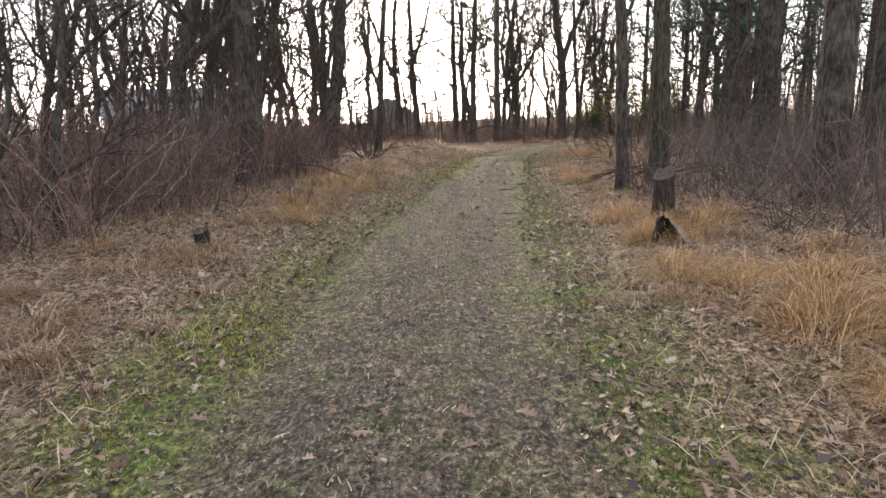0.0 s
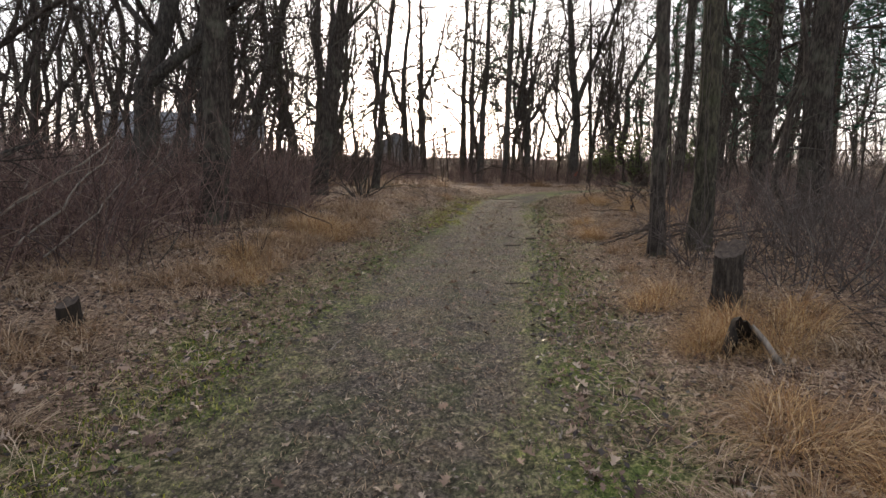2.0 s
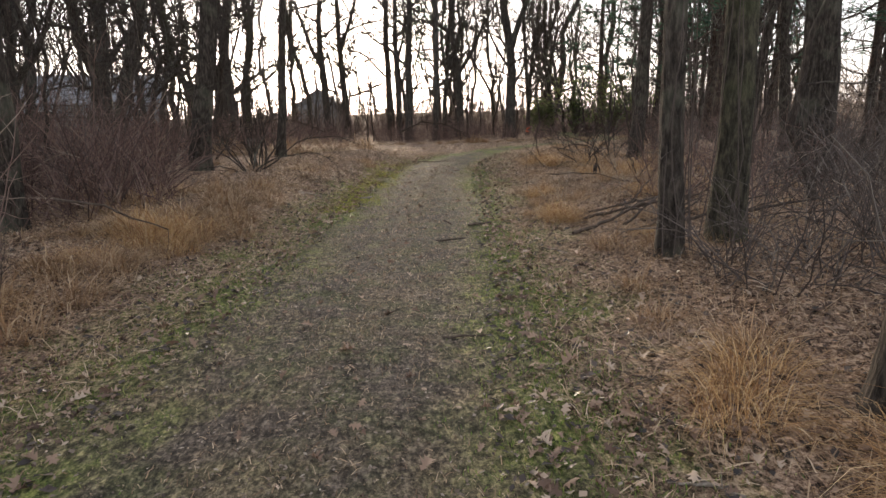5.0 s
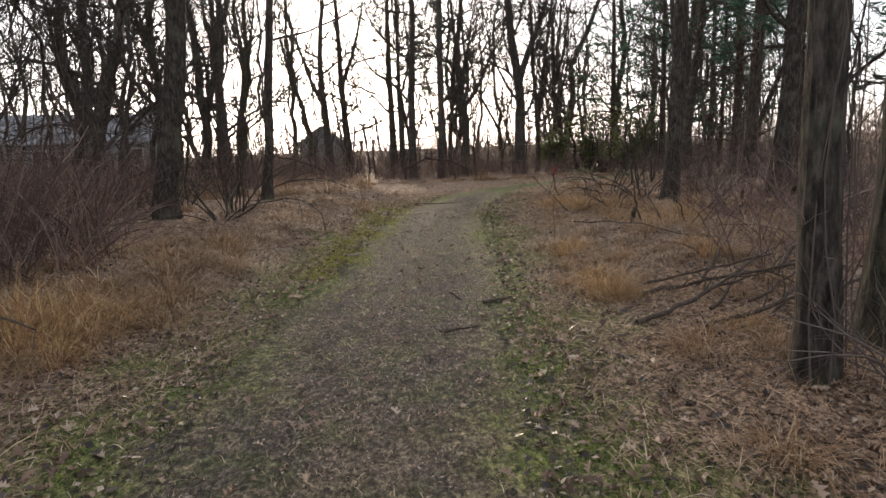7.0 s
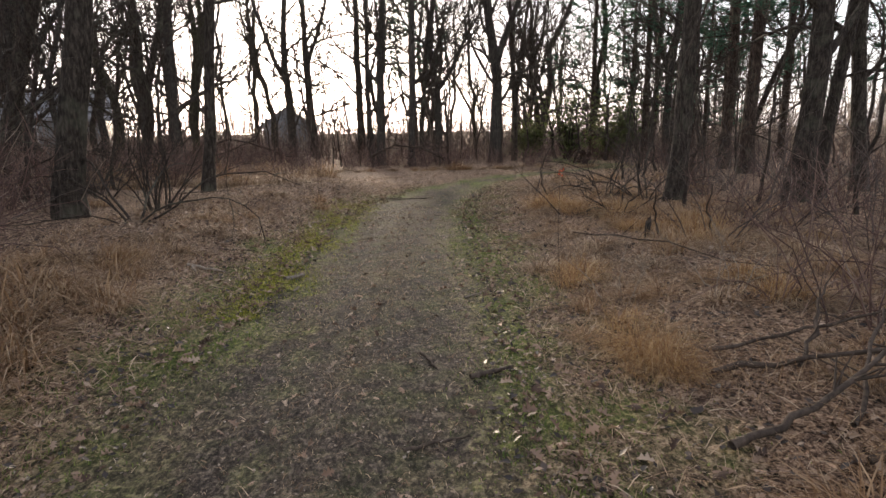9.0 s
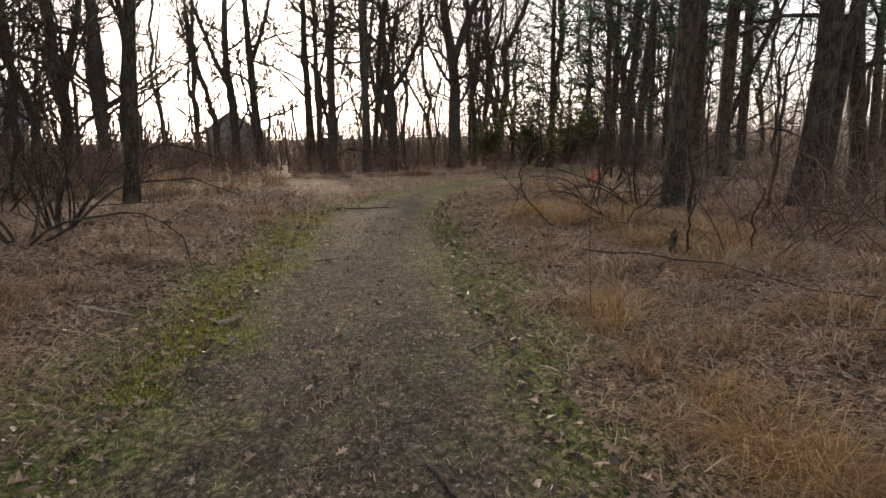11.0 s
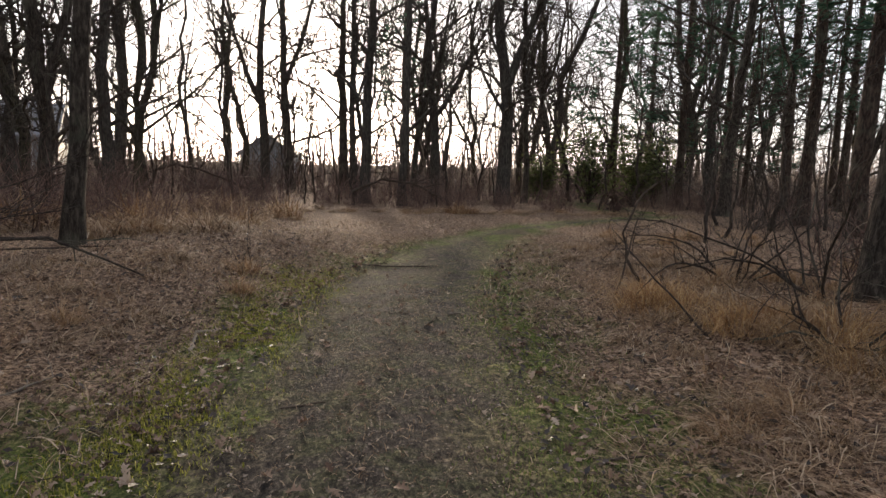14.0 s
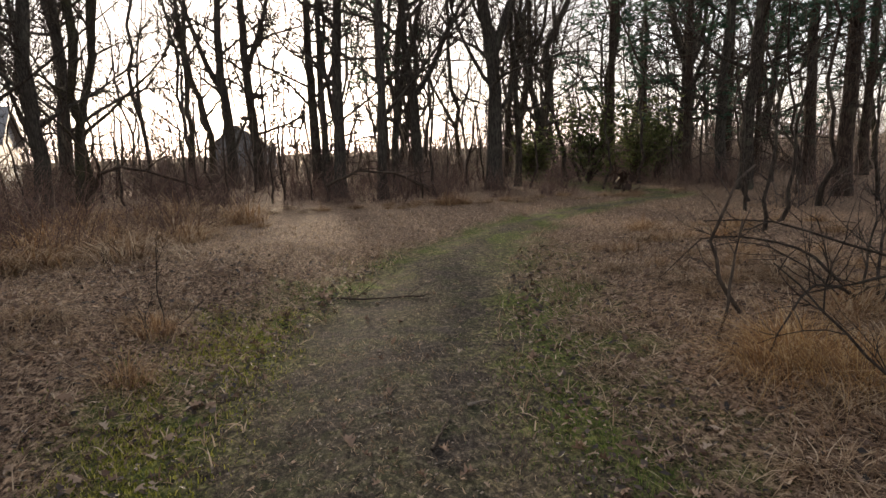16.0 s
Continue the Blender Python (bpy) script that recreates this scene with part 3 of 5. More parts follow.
PINE = "tall pine with layered blue-green boughs"
pine_sets = [pine_meshes(300, 15, 0.17, 2.6), pine_meshes(301, 13, 0.13, 1.6), pine_meshes(302, 16, 0.19, 4.0)]
pines = [(14.2, 38.5, 0), (16.0, 34.5, 2), (13.0, 42.5, 0), (17.8, 39.5, 1), (19.6, 44, 0), (20.4, 37, 2), (13.6, 30.5, 2), (16.6, 24.5, 0), (18.4, 27.5, 2), (22.5, 40, 0), (23.5, 33, 2), (3.4, 46.5, 2), (18.5, 50, 0), (12.2, 27.0, 2), (14.8, 22.5, 2)]
first = {}
for x, y, k in pines:
    turn = rng.uniform(0, 360)
    if k not in first:
        tree = thing("pine_tree", x, y, PINE, "tree", "pines in the woods", turn=turn)
        part("trunk", pine_sets[k][0], None, tree)
        for m in pine_sets[k][1]:
            part("bough", m, None, tree)
        tagged(part("needle_foliage", pine_sets[k][2], None, tree), kind="stuff")
        first[k] = tree
    else:
        copy_thing(first[k], scaled(x, y, rng.uniform(0.9, 1.15), turn))


# evergreen bushes at the wood's edge
def leafy_bush(seed, x, y, width, height):
    rng = np.random.default_rng(seed)
    bush = thing("evergreen_bush", x, y, "loose yellow-green evergreen bush at the wood's edge", "bush", "evergreen bushes")
    stems, leaves = Geo(), Geo()
    for _ in range(34):
        a, lean = rng.uniform(0, 6.28), rng.uniform(0.1, 0.75)
        line = wander(rng, (0, 0, 0), (math.cos(a) * lean, math.sin(a) * lean, 1), height * rng.uniform(0.6, 1.05), 6, 0.14)
        line[:, :2] *= width / height
        tube(stems, line, np.linspace(0.02, 0.005, 7), 4, tip=False)
        for q in range(2, 7):
            for _ in range(4):
                needle_tuft(leaves, rng, line[q] + rng.normal(0, 0.2, 3), rng.normal(0, 1, 3), 0.2, 7, 0.2)
    tagged(part("stem_tangle", stems, TWIG, bush), kind="stuff")
    tagged(part("foliage", leaves, EVERGREEN, bush), kind="stuff")


leafy_bush(401, 10.6, 39.2, 2.8, 3.6)
leafy_bush(402, 12.4, 39.0, 2.6, 3.2)
leafy_bush(403, 9.3, 42.0, 1.8, 2.2)
leafy_bush(404, 14.8, 41.5, 2.2, 3.2)


# ---- thickets ----
def bramble_meshes(seed, canes, width, height, arch, mat, r=0.006, twigs=3):
    rng = np.random.default_rng(seed)
    g, fine = Geo(), Geo()
    for _ in range(canes):
        a, rad = rng.uniform(0, 6.28), width * math.sqrt(rng.uniform(0, 1))
        lean = rng.uniform(0.1, 1.0) * arch
        b = rng.uniform(0, 6.28)
        line = wander(rng, (math.cos(a) * rad, math.sin(a) * rad, -0.05), (math.cos(b) * lean, math.sin(b) * lean, 1), height * rng.uniform(0.7, 1.25), 4, 0.18, -0.12 * arch)
        line[1:, 2] = np.maximum(line[1:, 2], 0.03)
        rr = r * rng.uniform(0.6, 1.5)
        tube(g, line, np.linspace(rr, rr * 0.45, 5), 3, tip=False)
        for _ in range(twigs):
            k = int(rng.integers(1, 5))
            tw = wander(rng, line[k], side_way(rng, line[k] - line[k - 1], 0.8), height * rng.uniform(0.15, 0.4), 2, 0.25)
            tube(fine, tw, (rr * 0.55, rr * 0.4, rr * 0.25), 3, tip=False)
    return g.mesh("cane_tangle", mat), fine.mesh("twig_spray", mat)


def put_bramble(meshes, x, y, label, group, name="bramble_shrub", category="shrub"):
    ob = thing(name, x, y, label, category, group)
    tagged(part("cane_tangle", meshes[0], None, ob), kind="stuff")
    tagged(part("twig_spray", meshes[1], None, ob), kind="stuff")
    return ob


RED_BRAMBLE = "dense reddish-brown leafless bramble thicket"
GREY_BRAMBLE = "grey-brown leafless underbrush under the trees"
red = [bramble_meshes(500 + i, 68, 0.75, 1.35, 0.9, CANE, 0.0065, 2) for i in range(3)]
grey = [bramble_meshes(510 + i, 56, 0.7, 1.15, 1.0, CANE_GREY if i else CANE, 0.0065, 2) for i in range(3)]


def scatter_brambles(places, sets, label, group, lo, hi):
    made = {}
    for n, (x, y) in enumerate(places):
        k, turn, s = n % 3, rng.uniform(0, 360), rng.uniform(lo, hi)
        if k not in made:
            made[k] = put_bramble(sets[k], x, y, label, group)
        else:
            copy_thing(made[k], scaled(x, y, s, turn))


def off_track(x, y):
    return x - float(track_x(y))


thick = []
spots = free_places(rng, 46, (-9, -2.6, 8.6, 20), 0.72, thick, lambda x, y: off_track(x, y) < -3.35 - 0.02 * y and x < -3.2 - max(0.0, y - 14) * 0.26)
spots += free_places(rng, 10, (-8, -3.6, 3.5, 8.6), 0.9, thick, lambda x, y: off_track(x, y) < -4.1)
spots += free_places(rng, 30, (-15, -4.2, 24, 36), 0.95, thick)
scatter_brambles(spots, red, RED_BRAMBLE, "brambles along the woods", 0.85, 1.2)
spots = free_places(rng, 40, (-5, 14.5, 34.4, 38.5), 0.7, thick)
spots += free_places(rng, 14, (-6, -1.4, 26, 31.5), 0.8, thick)
scatter_brambles(spots, red, RED_BRAMBLE, "low brambles at the end of the clearing", 0.45, 0.85)
spots = free_places(rng, 36, (3.4, 11, 6, 19), 0.8, thick, lambda x, y: off_track(x, y) > 3.0 and not (y > 13.5 and off_track(x, y) < 4.6))
spots += free_places(rng, 16, (5.5, 15, 19, 33.5), 1.0, thick, lambda x, y: off_track(x, y) > 5.2)
spots += free_places(rng, 12, (-9, -4.8, 20, 25), 0.9, thick)
scatter_brambles(spots, grey, GREY_BRAMBLE, "underbrush", 0.75, 1.1)
spots = free_places(rng, 60, (-16, 24, 38, 47), 0.9, thick)
pale_brush = [bramble_meshes(515 + i, 56, 0.7, 1.15, 1.0, CANE if i == 1 else CANE_FAR, 0.008, 2) for i in range(3)]
scatter_brambles(spots, pale_brush, GREY_BRAMBLE, "underbrush behind the clearing", 0.9, 1.5)


# shrubs with bold arching stems
def arching_shrub(seed, x, y, stems, length, lean, r, label, lift=-0.05, base=0.12, name="arching_shrub", mat=TWIG):
    rng = np.random.default_rng(seed)
    ob = thing(name, x, y, label, "shrub")
    fine = Geo()
    for n in range(stems):
        a = n * 2.39996 + rng.uniform(-0.3, 0.3)
        l = lean * rng.uniform(0.5, 1.2)
        line = wander(rng, (math.cos(a) * base, math.sin(a) * base, -0.05), (math.cos(a) * l, math.sin(a) * l, 1), length * rng.uniform(0.6, 1.15), 9, 0.14, lift)
        line[1:, 2] = np.maximum(line[1:, 2], 0.05)
        rr = r * rng.uniform(0.6, 1.2)
        g = Geo()
        tube(g, line, np.linspace(rr, rr * 0.3, 10), 5, 0.03, rng)
        part("stem", g, mat, ob)
        spray(rng, fine, line, rr * 0.7, 1, 5, length * 0.28)
    tagged(part("twig_spray", fine, mat, ob), kind="stuff")


DARK_SHRUB = "dark many-stemmed bare shrub beside the clearing"
arching_shrub(601, -2.6, 19.9, 15, 2.1, 0.5, 0.017, DARK_SHRUB)
arching_shrub(602, -2.5, 18.5, 7, 2.4, 1.3, 0.02, "dark bare shrub with long arching branches", -0.09)
arching_shrub(603, 5.6, 21.4, 9, 2.0, 0.9, 0.015, "tangle of dark arching branches over dry grass", -0.12)
arching_shrub(604, 6.0, 20.4, 8, 2.2, 0.9, 0.015, "tangle of dark arching branches over dry grass", -0.1)
arching_shrub(605, 4.75, 18.7, 5, 1.6, 0.8, 0.014, "sparse dark shrub with bent thorny stems", -0.1)
arching_shrub(606, 4.1, 19.1, 3, 1.3, 0.9, 0.012, "sparse dark shrub with bent thorny stems", -0.1)
arching_shrub(607, 4.6, 9.6, 10, 1.7, 0.6, 0.009, "pale thin leafless shrub at the foot of the trees", -0.02, mat=CANE_GREY)
arching_shrub(608, 3.3, 10.2, 8, 1.2, 0.8, 0.007, "pale thin leafless shrub at the foot of the trees", -0.02, mat=CANE_GREY)
arching_shrub(609, 4.4, 6.2, 12, 1.7, 0.7, 0.008, "pale thin leafless shrub at the foot of the trees", -0.04, mat=CANE_GREY)
arching_shrub(610, -2.9, 8.2, 6, 0.8, 0.3, 0.006, "low dark weed stems at the thicket's edge", 0.0)
arching_shrub(611, -2.3, 9.6, 6, 0.75, 0.35, 0.006, "low dark weed stems at the thicket's edge", 0.0)
arching_shrub(612, -1.9, 21.8, 3, 0.8, 0.6, 0.006, "few thin bare stems in dry grass", 0.0)
arching_shrub(613, -0.25, 22.3, 4, 0.85, 0.7, 0.006, "thin bare stems rising from a grass tuft", 0.02)
arching_shrub(614, 2.9, 14.2, 4, 0.7, 0.3, 0.005, "pale dry weed stalks", 0.0, mat=PALEWOOD)
arching_shrub(615, 3.8, 14.1, 5, 0.75, 0.2, 0.006, "pale dry weed stalks", 0.0, mat=PALEWOOD)
arching_shrub(616, -4.4, 22.2, 10, 1.8, 0.8, 0.014, DARK_SHRUB)
for sd in range(640, 656):
    x, y = rng.uniform(-7, -3.6), rng.uniform(8.8, 18)
    arching_shrub(sd, x, y, 6, rng.uniform(1.9, 2.7), 0.7, 0.009, "long reddish arching canes standing out of the thicket", -0.04, 0.25, mat=CANE if sd % 3 else CANE_GREY)
for sd in range(656, 664):
    x, y = rng.uniform(4.6, 8), rng.uniform(9, 18)
    arching_shrub(sd, x, y, 6, rng.uniform(1.4, 2.2), 0.7, 0.008, "long thin arching canes in the underbrush", -0.04, 0.25, mat=CANE_GREY)
put_tree(tree_meshes(620, 4.6, 0.06, (0.02, 0.05), 0.12, 0.14, 8, sides=9, twigs=(5, 5), reach=0.36, bark=BARK_GREY, thin=0.012), -4.3, 7.0, "small crooked bare tree at the edge of the thicket", "tree", name="small_tree")
for sd, x, y in ((622, -6.2, 9.4), (623, -7.4, 12.2), (624, -5.6, 15.4), (625, -8.2, 8.2), (626, -6.0, 22.5), (627, -5.4, 28.5)):
    put_tree(tree_meshes(sd, 6.5, 0.075, (0.1, 0.0), 0.16, 0.1, 11, (1.4, 0.8, 4.0), sides=8, twigs=(6, 5), reach=0.36, bark=TWIG, thin=0.014), x, y, "crooked many-branched bare tree in the thicket", "tree", name="crooked_tree")
put_tree(tree_meshes(621, 4.2, 0.045, (0.22, 0.0), 0.14, 0.14, 7, sides=8, twigs=(5, 5), reach=0.36, bark=TWIG, thin=0.014), -4.9, 6.6, "small crooked bare tree at the edge of the thicket", "tree", name="small_tree")


# ---- dry grass tussocks ----
def tussock_mesh(seed, blades, length, spread, mat, width=0.004, droop=1.0):
    rng = np.random.default_rng(seed)
    n = blades
    a, rad = rng.uniform(0, 6.28, n), 0.55 * spread * np.sqrt(rng.uniform(0, 1, n))
    base = np.stack([np.cos(a) * rad, np.sin(a) * rad, np.full(n, -0.03)], 1)
    swept = rng.uniform(0, 6.28)
    b = np.where(rng.uniform(0, 1, n) < 0.3, swept + rng.normal(0, 0.7, n), a + rng.normal(0, 0.7, n))
    out = np.stack([np.cos(b), np.sin(b), np.zeros(n)], 1)
    side = np.stack([-np.sin(b), np.cos(b), np.zeros(n)], 1) * (width * rng.uniform(0.6, 1.4, n))[:, None]
    ln = length * rng.uniform(0.3, 1.3, n) * (1 - 0.35 * rad / (0.55 * spread))
    lean = np.clip(0.45 + 0.6 * rad / (0.55 * spread) + rng.normal(0, 0.22, n), 0.1, 1.05) * droop
    rows = []
    for s, w in ((0, 1.0), (0.35, 0.9), (0.7, 0.6)):
        c = base + out * (ln * lean * (s ** 1.7) * 0.9)[:, None] + np.array([0, 0, 1.0]) * (ln * (s - 0.42 * lean * s * s))[:, None]
        rows += [c - side * w, c + side * w]
    tip = base + out * (ln * lean * 0.95)[:, None] + np.array([0, 0, 1.0]) * (ln * (1 - 0.62 * lean))[:, None]
    v = np.stack(rows + [tip], 1).reshape(-1, 3)
    g = Geo()
    g.v, g.n = [v], len(v)
    i = (np.arange(n) * 7)[:, None]
    q = np.concatenate([i + np.array([[0, 1, 3, 2]]), i + np.array([[2, 3, 5, 4]])], 0).tolist()
    g.f = [tuple(f) for f in q] + [tuple(f) for f in (i + np.array([[4, 5, 6]])).tolist()]
    return g.mesh("grass_tussock", mat)


TUFT = {
    "fine": ("clump of fine orange-tan dry grass near the track", [tussock_mesh(730 + i, 420, 0.52, 0.5, SUNLIT_GOLD_STRAW, 0.0022, 1.55) for i in range(3)]),
    "orange": ("clump of tall orange-tan dry grass", [tussock_mesh(700 + i, 240, 0.5, 0.38, STRAW_ORANGE, 0.0035, 1.45) for i in range(3)]),
    "tan": ("clump of pale tan dry grass", [tussock_mesh(710 + i, 185, 0.4, 0.4, STRAW, 0.004, 1.6) for i in range(3)]),
    "low": ("low drooping mound of dry grass", [tussock_mesh(720 + i, 240, 0.34, 0.44, THATCH, 0.0045, 1.7) for i in range(3)]),
}
count = 0


JOINED = {}


def tussock(kind, x, y, size=1.0, tall=1.0, joined=False):
    global count
    if kind == "orange" and x < -1 and y < 7:
        kind = "low"
    label, meshes = TUFT[kind]
    if joined:
        me = meshes[count % 3]
        v = np.empty(len(me.vertices) * 3)
        me.vertices.foreach_get("co", v)
        m = np.array(scaled(x, y, size, count * 77.0, 0.0, tall))
        g = JOINED.setdefault(kind, Geo())
        g.add(v.reshape(-1, 3) @ m[:3, :3].T + m[:3, 3], [tuple(p.vertices) for p in me.polygons])
        count += 1
        return
    if kind == "orange" and y < 21:
        label, meshes = TUFT["fine"]
    ob = tagged(new("grass_tussock", meshes[count % 3]), label, "grass", "grass tussocks along the track", "")
    ob.matrix_basis = scaled(x, y, size, count * 77.0, 0.0, tall)
    count += 1


ORANGE_TUFTS_NEAR = [(2.25, 3.6, 0.9), (2.5, 3.9, 0.95), (2.8, 3.4, 1.0), (2.35, 2.8, 0.75), (2.7, 4.5, 0.95), (2.1, 7.9, 0.75), (2.35, 8.2, 0.8), (2.55, 7.2, 0.9), (2.25, 6.75, 0.7), (2.9, 6.9, 0.95), (3.2, 7.3, 0.9), (-1.98, 8.5, 0.8), (-2.2, 8.9, 0.85), (-2.1, 12.3, 1.25), (-1.85, 12.6, 1.2), (-2.4, 12.5, 1.2), (-2.0, 11.9, 1.0), (2.6, 12.9, 0.6), (2.75, 13.7, 0.6)]
ORANGE_TUFTS_BEYOND = [(2.72, 12.8, 0.5), (2.6, 13.25, 0.6), (4.3, 19.3, 1.0), (4.6, 19.4, 0.9), (4.85, 18.8, 1.0), (4.0, 20.3, 1.1), (4.25, 20.1, 1.0), (4.2, 20.6, 1.0), (-0.25, 22.3, 0.8), (-0.12, 21.25, 0.7), (4.1, 33.5, 1.5), (4.5, 33.4, 1.2), (-0.9, 31.5, 2.3), (-1.2, 31.2, 1.6), (4.95, 17.3, 0.9), (5.2, 17.0, 1.0), (5.6, 17.6, 1.0), (4.7, 16.4, 0.9), (-2.15, 12.9, 0.8)]
for x, y, s in ORANGE_TUFTS_NEAR + ORANGE_TUFTS_BEYOND:
    tussock("orange", x, y, s)
TAN_TUFTS_NEAR = [(1.85, 4.4, 0.6), (1.8, 4.6, 0.6), (-2.3, 3.5, 0.7), (-2.5, 3.9, 0.8), (-2.2, 8.3, 0.9), (-2.5, 8.0, 0.9), (-2.0, 9.4, 1.1), (-1.95, 10.2, 1.1), (-2.05, 11.0, 1.15), (-2.4, 9.9, 1.2), (-2.5, 10.8, 1.2), (-1.5, 13.5, 1.2), (-1.7, 13.9, 1.25), (-1.35, 14.7, 1.1), (-1.5, 13.1, 1.1), (-1.3, 12.7, 0.8), (-1.6, 15.6, 1.1), (-1.9, 16.2, 1.1), (-2.1, 15.0, 1.3), (-2.3, 13.6, 1.4), (-1.9, 14.3, 1.3), (2.45, 10.0, 0.7), (2.55, 8.6, 0.8), (2.7, 11.3, 0.9), (3.05, 15.6, 0.7)]
TAN_TUFTS_BEYOND = [(2.8, 14.5, 0.6), (4.13, 15.7, 0.9), (4.9, 18.5, 0.9), (4.4, 18.9, 0.8), (5.3, 19.4, 0.9), (2.4, 13.6, 0.6), (2.3, 9.2, 0.7), (3.3, 14.3, 0.8), (2.65, 14.2, 0.7), (5.5, 23.0, 0.9), (6.0, 23.6, 0.9), (-3.0, 24.5, 1.2), (-3.4, 25.5, 1.3), (-2.3, 26.0, 1.1), (-3.8, 27.0, 1.4), (-2.0, 28.0, 1.3), (-2.8, 29.0, 1.4), (-1.2, 29.4, 1.1), (-4.4, 24.0, 1.3), (-4.8, 26.0, 1.3), (-4.0, 21.0, 1.1), (-3.4, 30.5, 1.5), (-0.4, 30.4, 0.9), (5.9, 33.8, 0.9), (2.6, 34.0, 0.8)]
for x, y, s in TAN_TUFTS_NEAR + TAN_TUFTS_BEYOND:
    tussock("tan", x, y, s)
for x, y, s in [(1.3, 4.6, 0.5), (1.5, 4.55, 0.55), (1.6, 5.0, 0.5), (2.0, 5.4, 0.7), (3.75, 16.6, 0.75), (3.25, 15.6, 0.8), (3.05, 15.8, 0.7), (3.6, 17.4, 0.7), (3.7, 19.0, 0.6), (3.1, 20.8, 0.55), (4.6, 22.5, 0.7), (3.5, 18.0, 0.6), (-1.3, 16.9, 0.7), (-1.8, 17.4, 0.8), (-0.9, 18.0, 0.6), (-1.6, 20.5, 0.6), (3.4, 21.7, 0.6), (3.9, 23.4, 0.7), (2.0, 6.0, 0.6), (-1.9, 5.0, 0.7), (-2.2, 6.1, 0.7), (-1.9, 4.2, 0.6)]:
    tussock("low", x, y, s, 0.8)
for _ in range(70):
    y = rng.uniform(2, 20)
    left = rng.random() < 0.5
    x = float(track_x(y)) + (-rng.uniform(2.5, 3.6) if left else rng.uniform(2.5, 3.8))
    if math.hypot(x - 3.0, y - 10.62) > 0.4 and math.hypot(x - 3.68, y - 10.92) > 0.45:
        tussock(("tan", "low", "tan", "low", "orange")[int(rng.integers(5))], x, y, rng.uniform(0.5, 0.85))
for n, x0, x1, y0, y1, lo, hi in ((130, -9, -1.4, 24.5, 34, 1.5, 2.5), (34, 4.9, 9, 20, 27, 0.6, 1.0), (36, 4.2, 7.6, 14.5, 19.8, 0.6, 1.1), (24, -3.4, -1.5, 11, 17, 0.6, 1.0), (14, 2.0, 3.6, 2.2, 6.0, 0.6, 1.0), (12, -3.8, -2.2, 2.4, 7, 0.5, 0.9)):
    for _ in range(n):
        x, y = rng.uniform(x0, x1), rng.uniform(y0, y1)
        if abs(off_track(x, y)) > 1.9:
            tussock(("tan", "orange", "tan", "low", "tan")[int(rng.integers(5))], x, y, rng.uniform(lo, hi), rng.uniform(0.75, 1.1), y > 13)
for _ in range(60):
    y = rng.uniform(33.0, 34.6)
    tussock(("tan", "low")[int(rng.integers(2))], rng.uniform(-4, 12), y, rng.uniform(0.5, 1.0), 1.0, True)
for _ in range(150):
    y = rng.uniform(11.5, 24)
    off = rng.uniform(2.0, 5.0) if rng.random() < 0.7 else -rng.uniform(2.2, 4.2)
    tussock(("low", "low", "tan")[int(rng.integers(3))], float(track_x(y)) + off, y, rng.uniform(0.45, 0.85), rng.uniform(0.5, 0.8), True)
for kind, g in JOINED.items():
    tagged(new("rough_grass", g.mesh("rough_grass", TUFT[kind][1][0].materials[0])), "rough dry grass over the clearing's edges", "grass", kind="stuff")


# ---- stumps and deadwood ----
def stump(x, y, r, h, slant, label, bark, seed, tilt=(0, 0)):
    rng = np.random.default_rng(seed)
    ob = tagged(new("tree_stump"), label, "stump")
    ob.matrix_basis = pose(x, y, gz(x, y) - 0.03, tilt[0], tilt[1], 0)
    sides, rings = 18, 9
    ang = np.arange(sides) * 2 * math.pi / sides
    ridge = 1 + rng.normal(0, 0.05, sides)
    g, rows = Geo(), []
    for k in range(rings):
        s = k / (rings - 1)
        rr = r * ridge * (1 + 0.35 * (1 - s) ** 4 + rng.normal(0, 0.012, sides))
        zz_ = s * (h + slant * np.cos(ang - 0.7) * r) + (rng.normal(0, 0.012, sides) if k == rings - 1 else 0)
        rows.append(np.stack([np.cos(ang) * rr, np.sin(ang) * rr, zz_], 1))
    g.add(np.concatenate(rows), ring_faces(rings, sides, False))
    part("bark", g, bark, ob)
    top, wood = rows[-1], Geo()
    inner = top * np.array([0.93, 0.93, 1.0])
    mid = inner * np.array([0.5, 0.5, 1.0])
    mid[:, 2] = inner[:, 2] * 0.5 + h * 0.5 - 0.008
    wood.add(np.concatenate([top, inner - (0, 0, 0.006), mid, [[0, 0, h - 0.012]]]), ring_faces(3, sides, False) + [(2 * sides + i, 2 * sides + (i + 1) % sides, 3 * sides) for i in range(sides)])
    part("cut_top", wood, STICKWOOD, ob, "weathered dark cut face")


stump(2.74, 7.74, 0.125, 0.58, 0.5, "cut tree stump with furrowed bark in dry grass", BARK, 801, (7, -3))
stump(-2.55, 6.55, 0.08, 0.2, 0.3, "small dark round-topped cut stump in the leaves", HOLLOW, 802, (8, 0))
stump(4.3, 16.7, 0.035, 0.26, 0.9, "small broken grey sapling stump", BARK_GREY, 803, (0, 4))


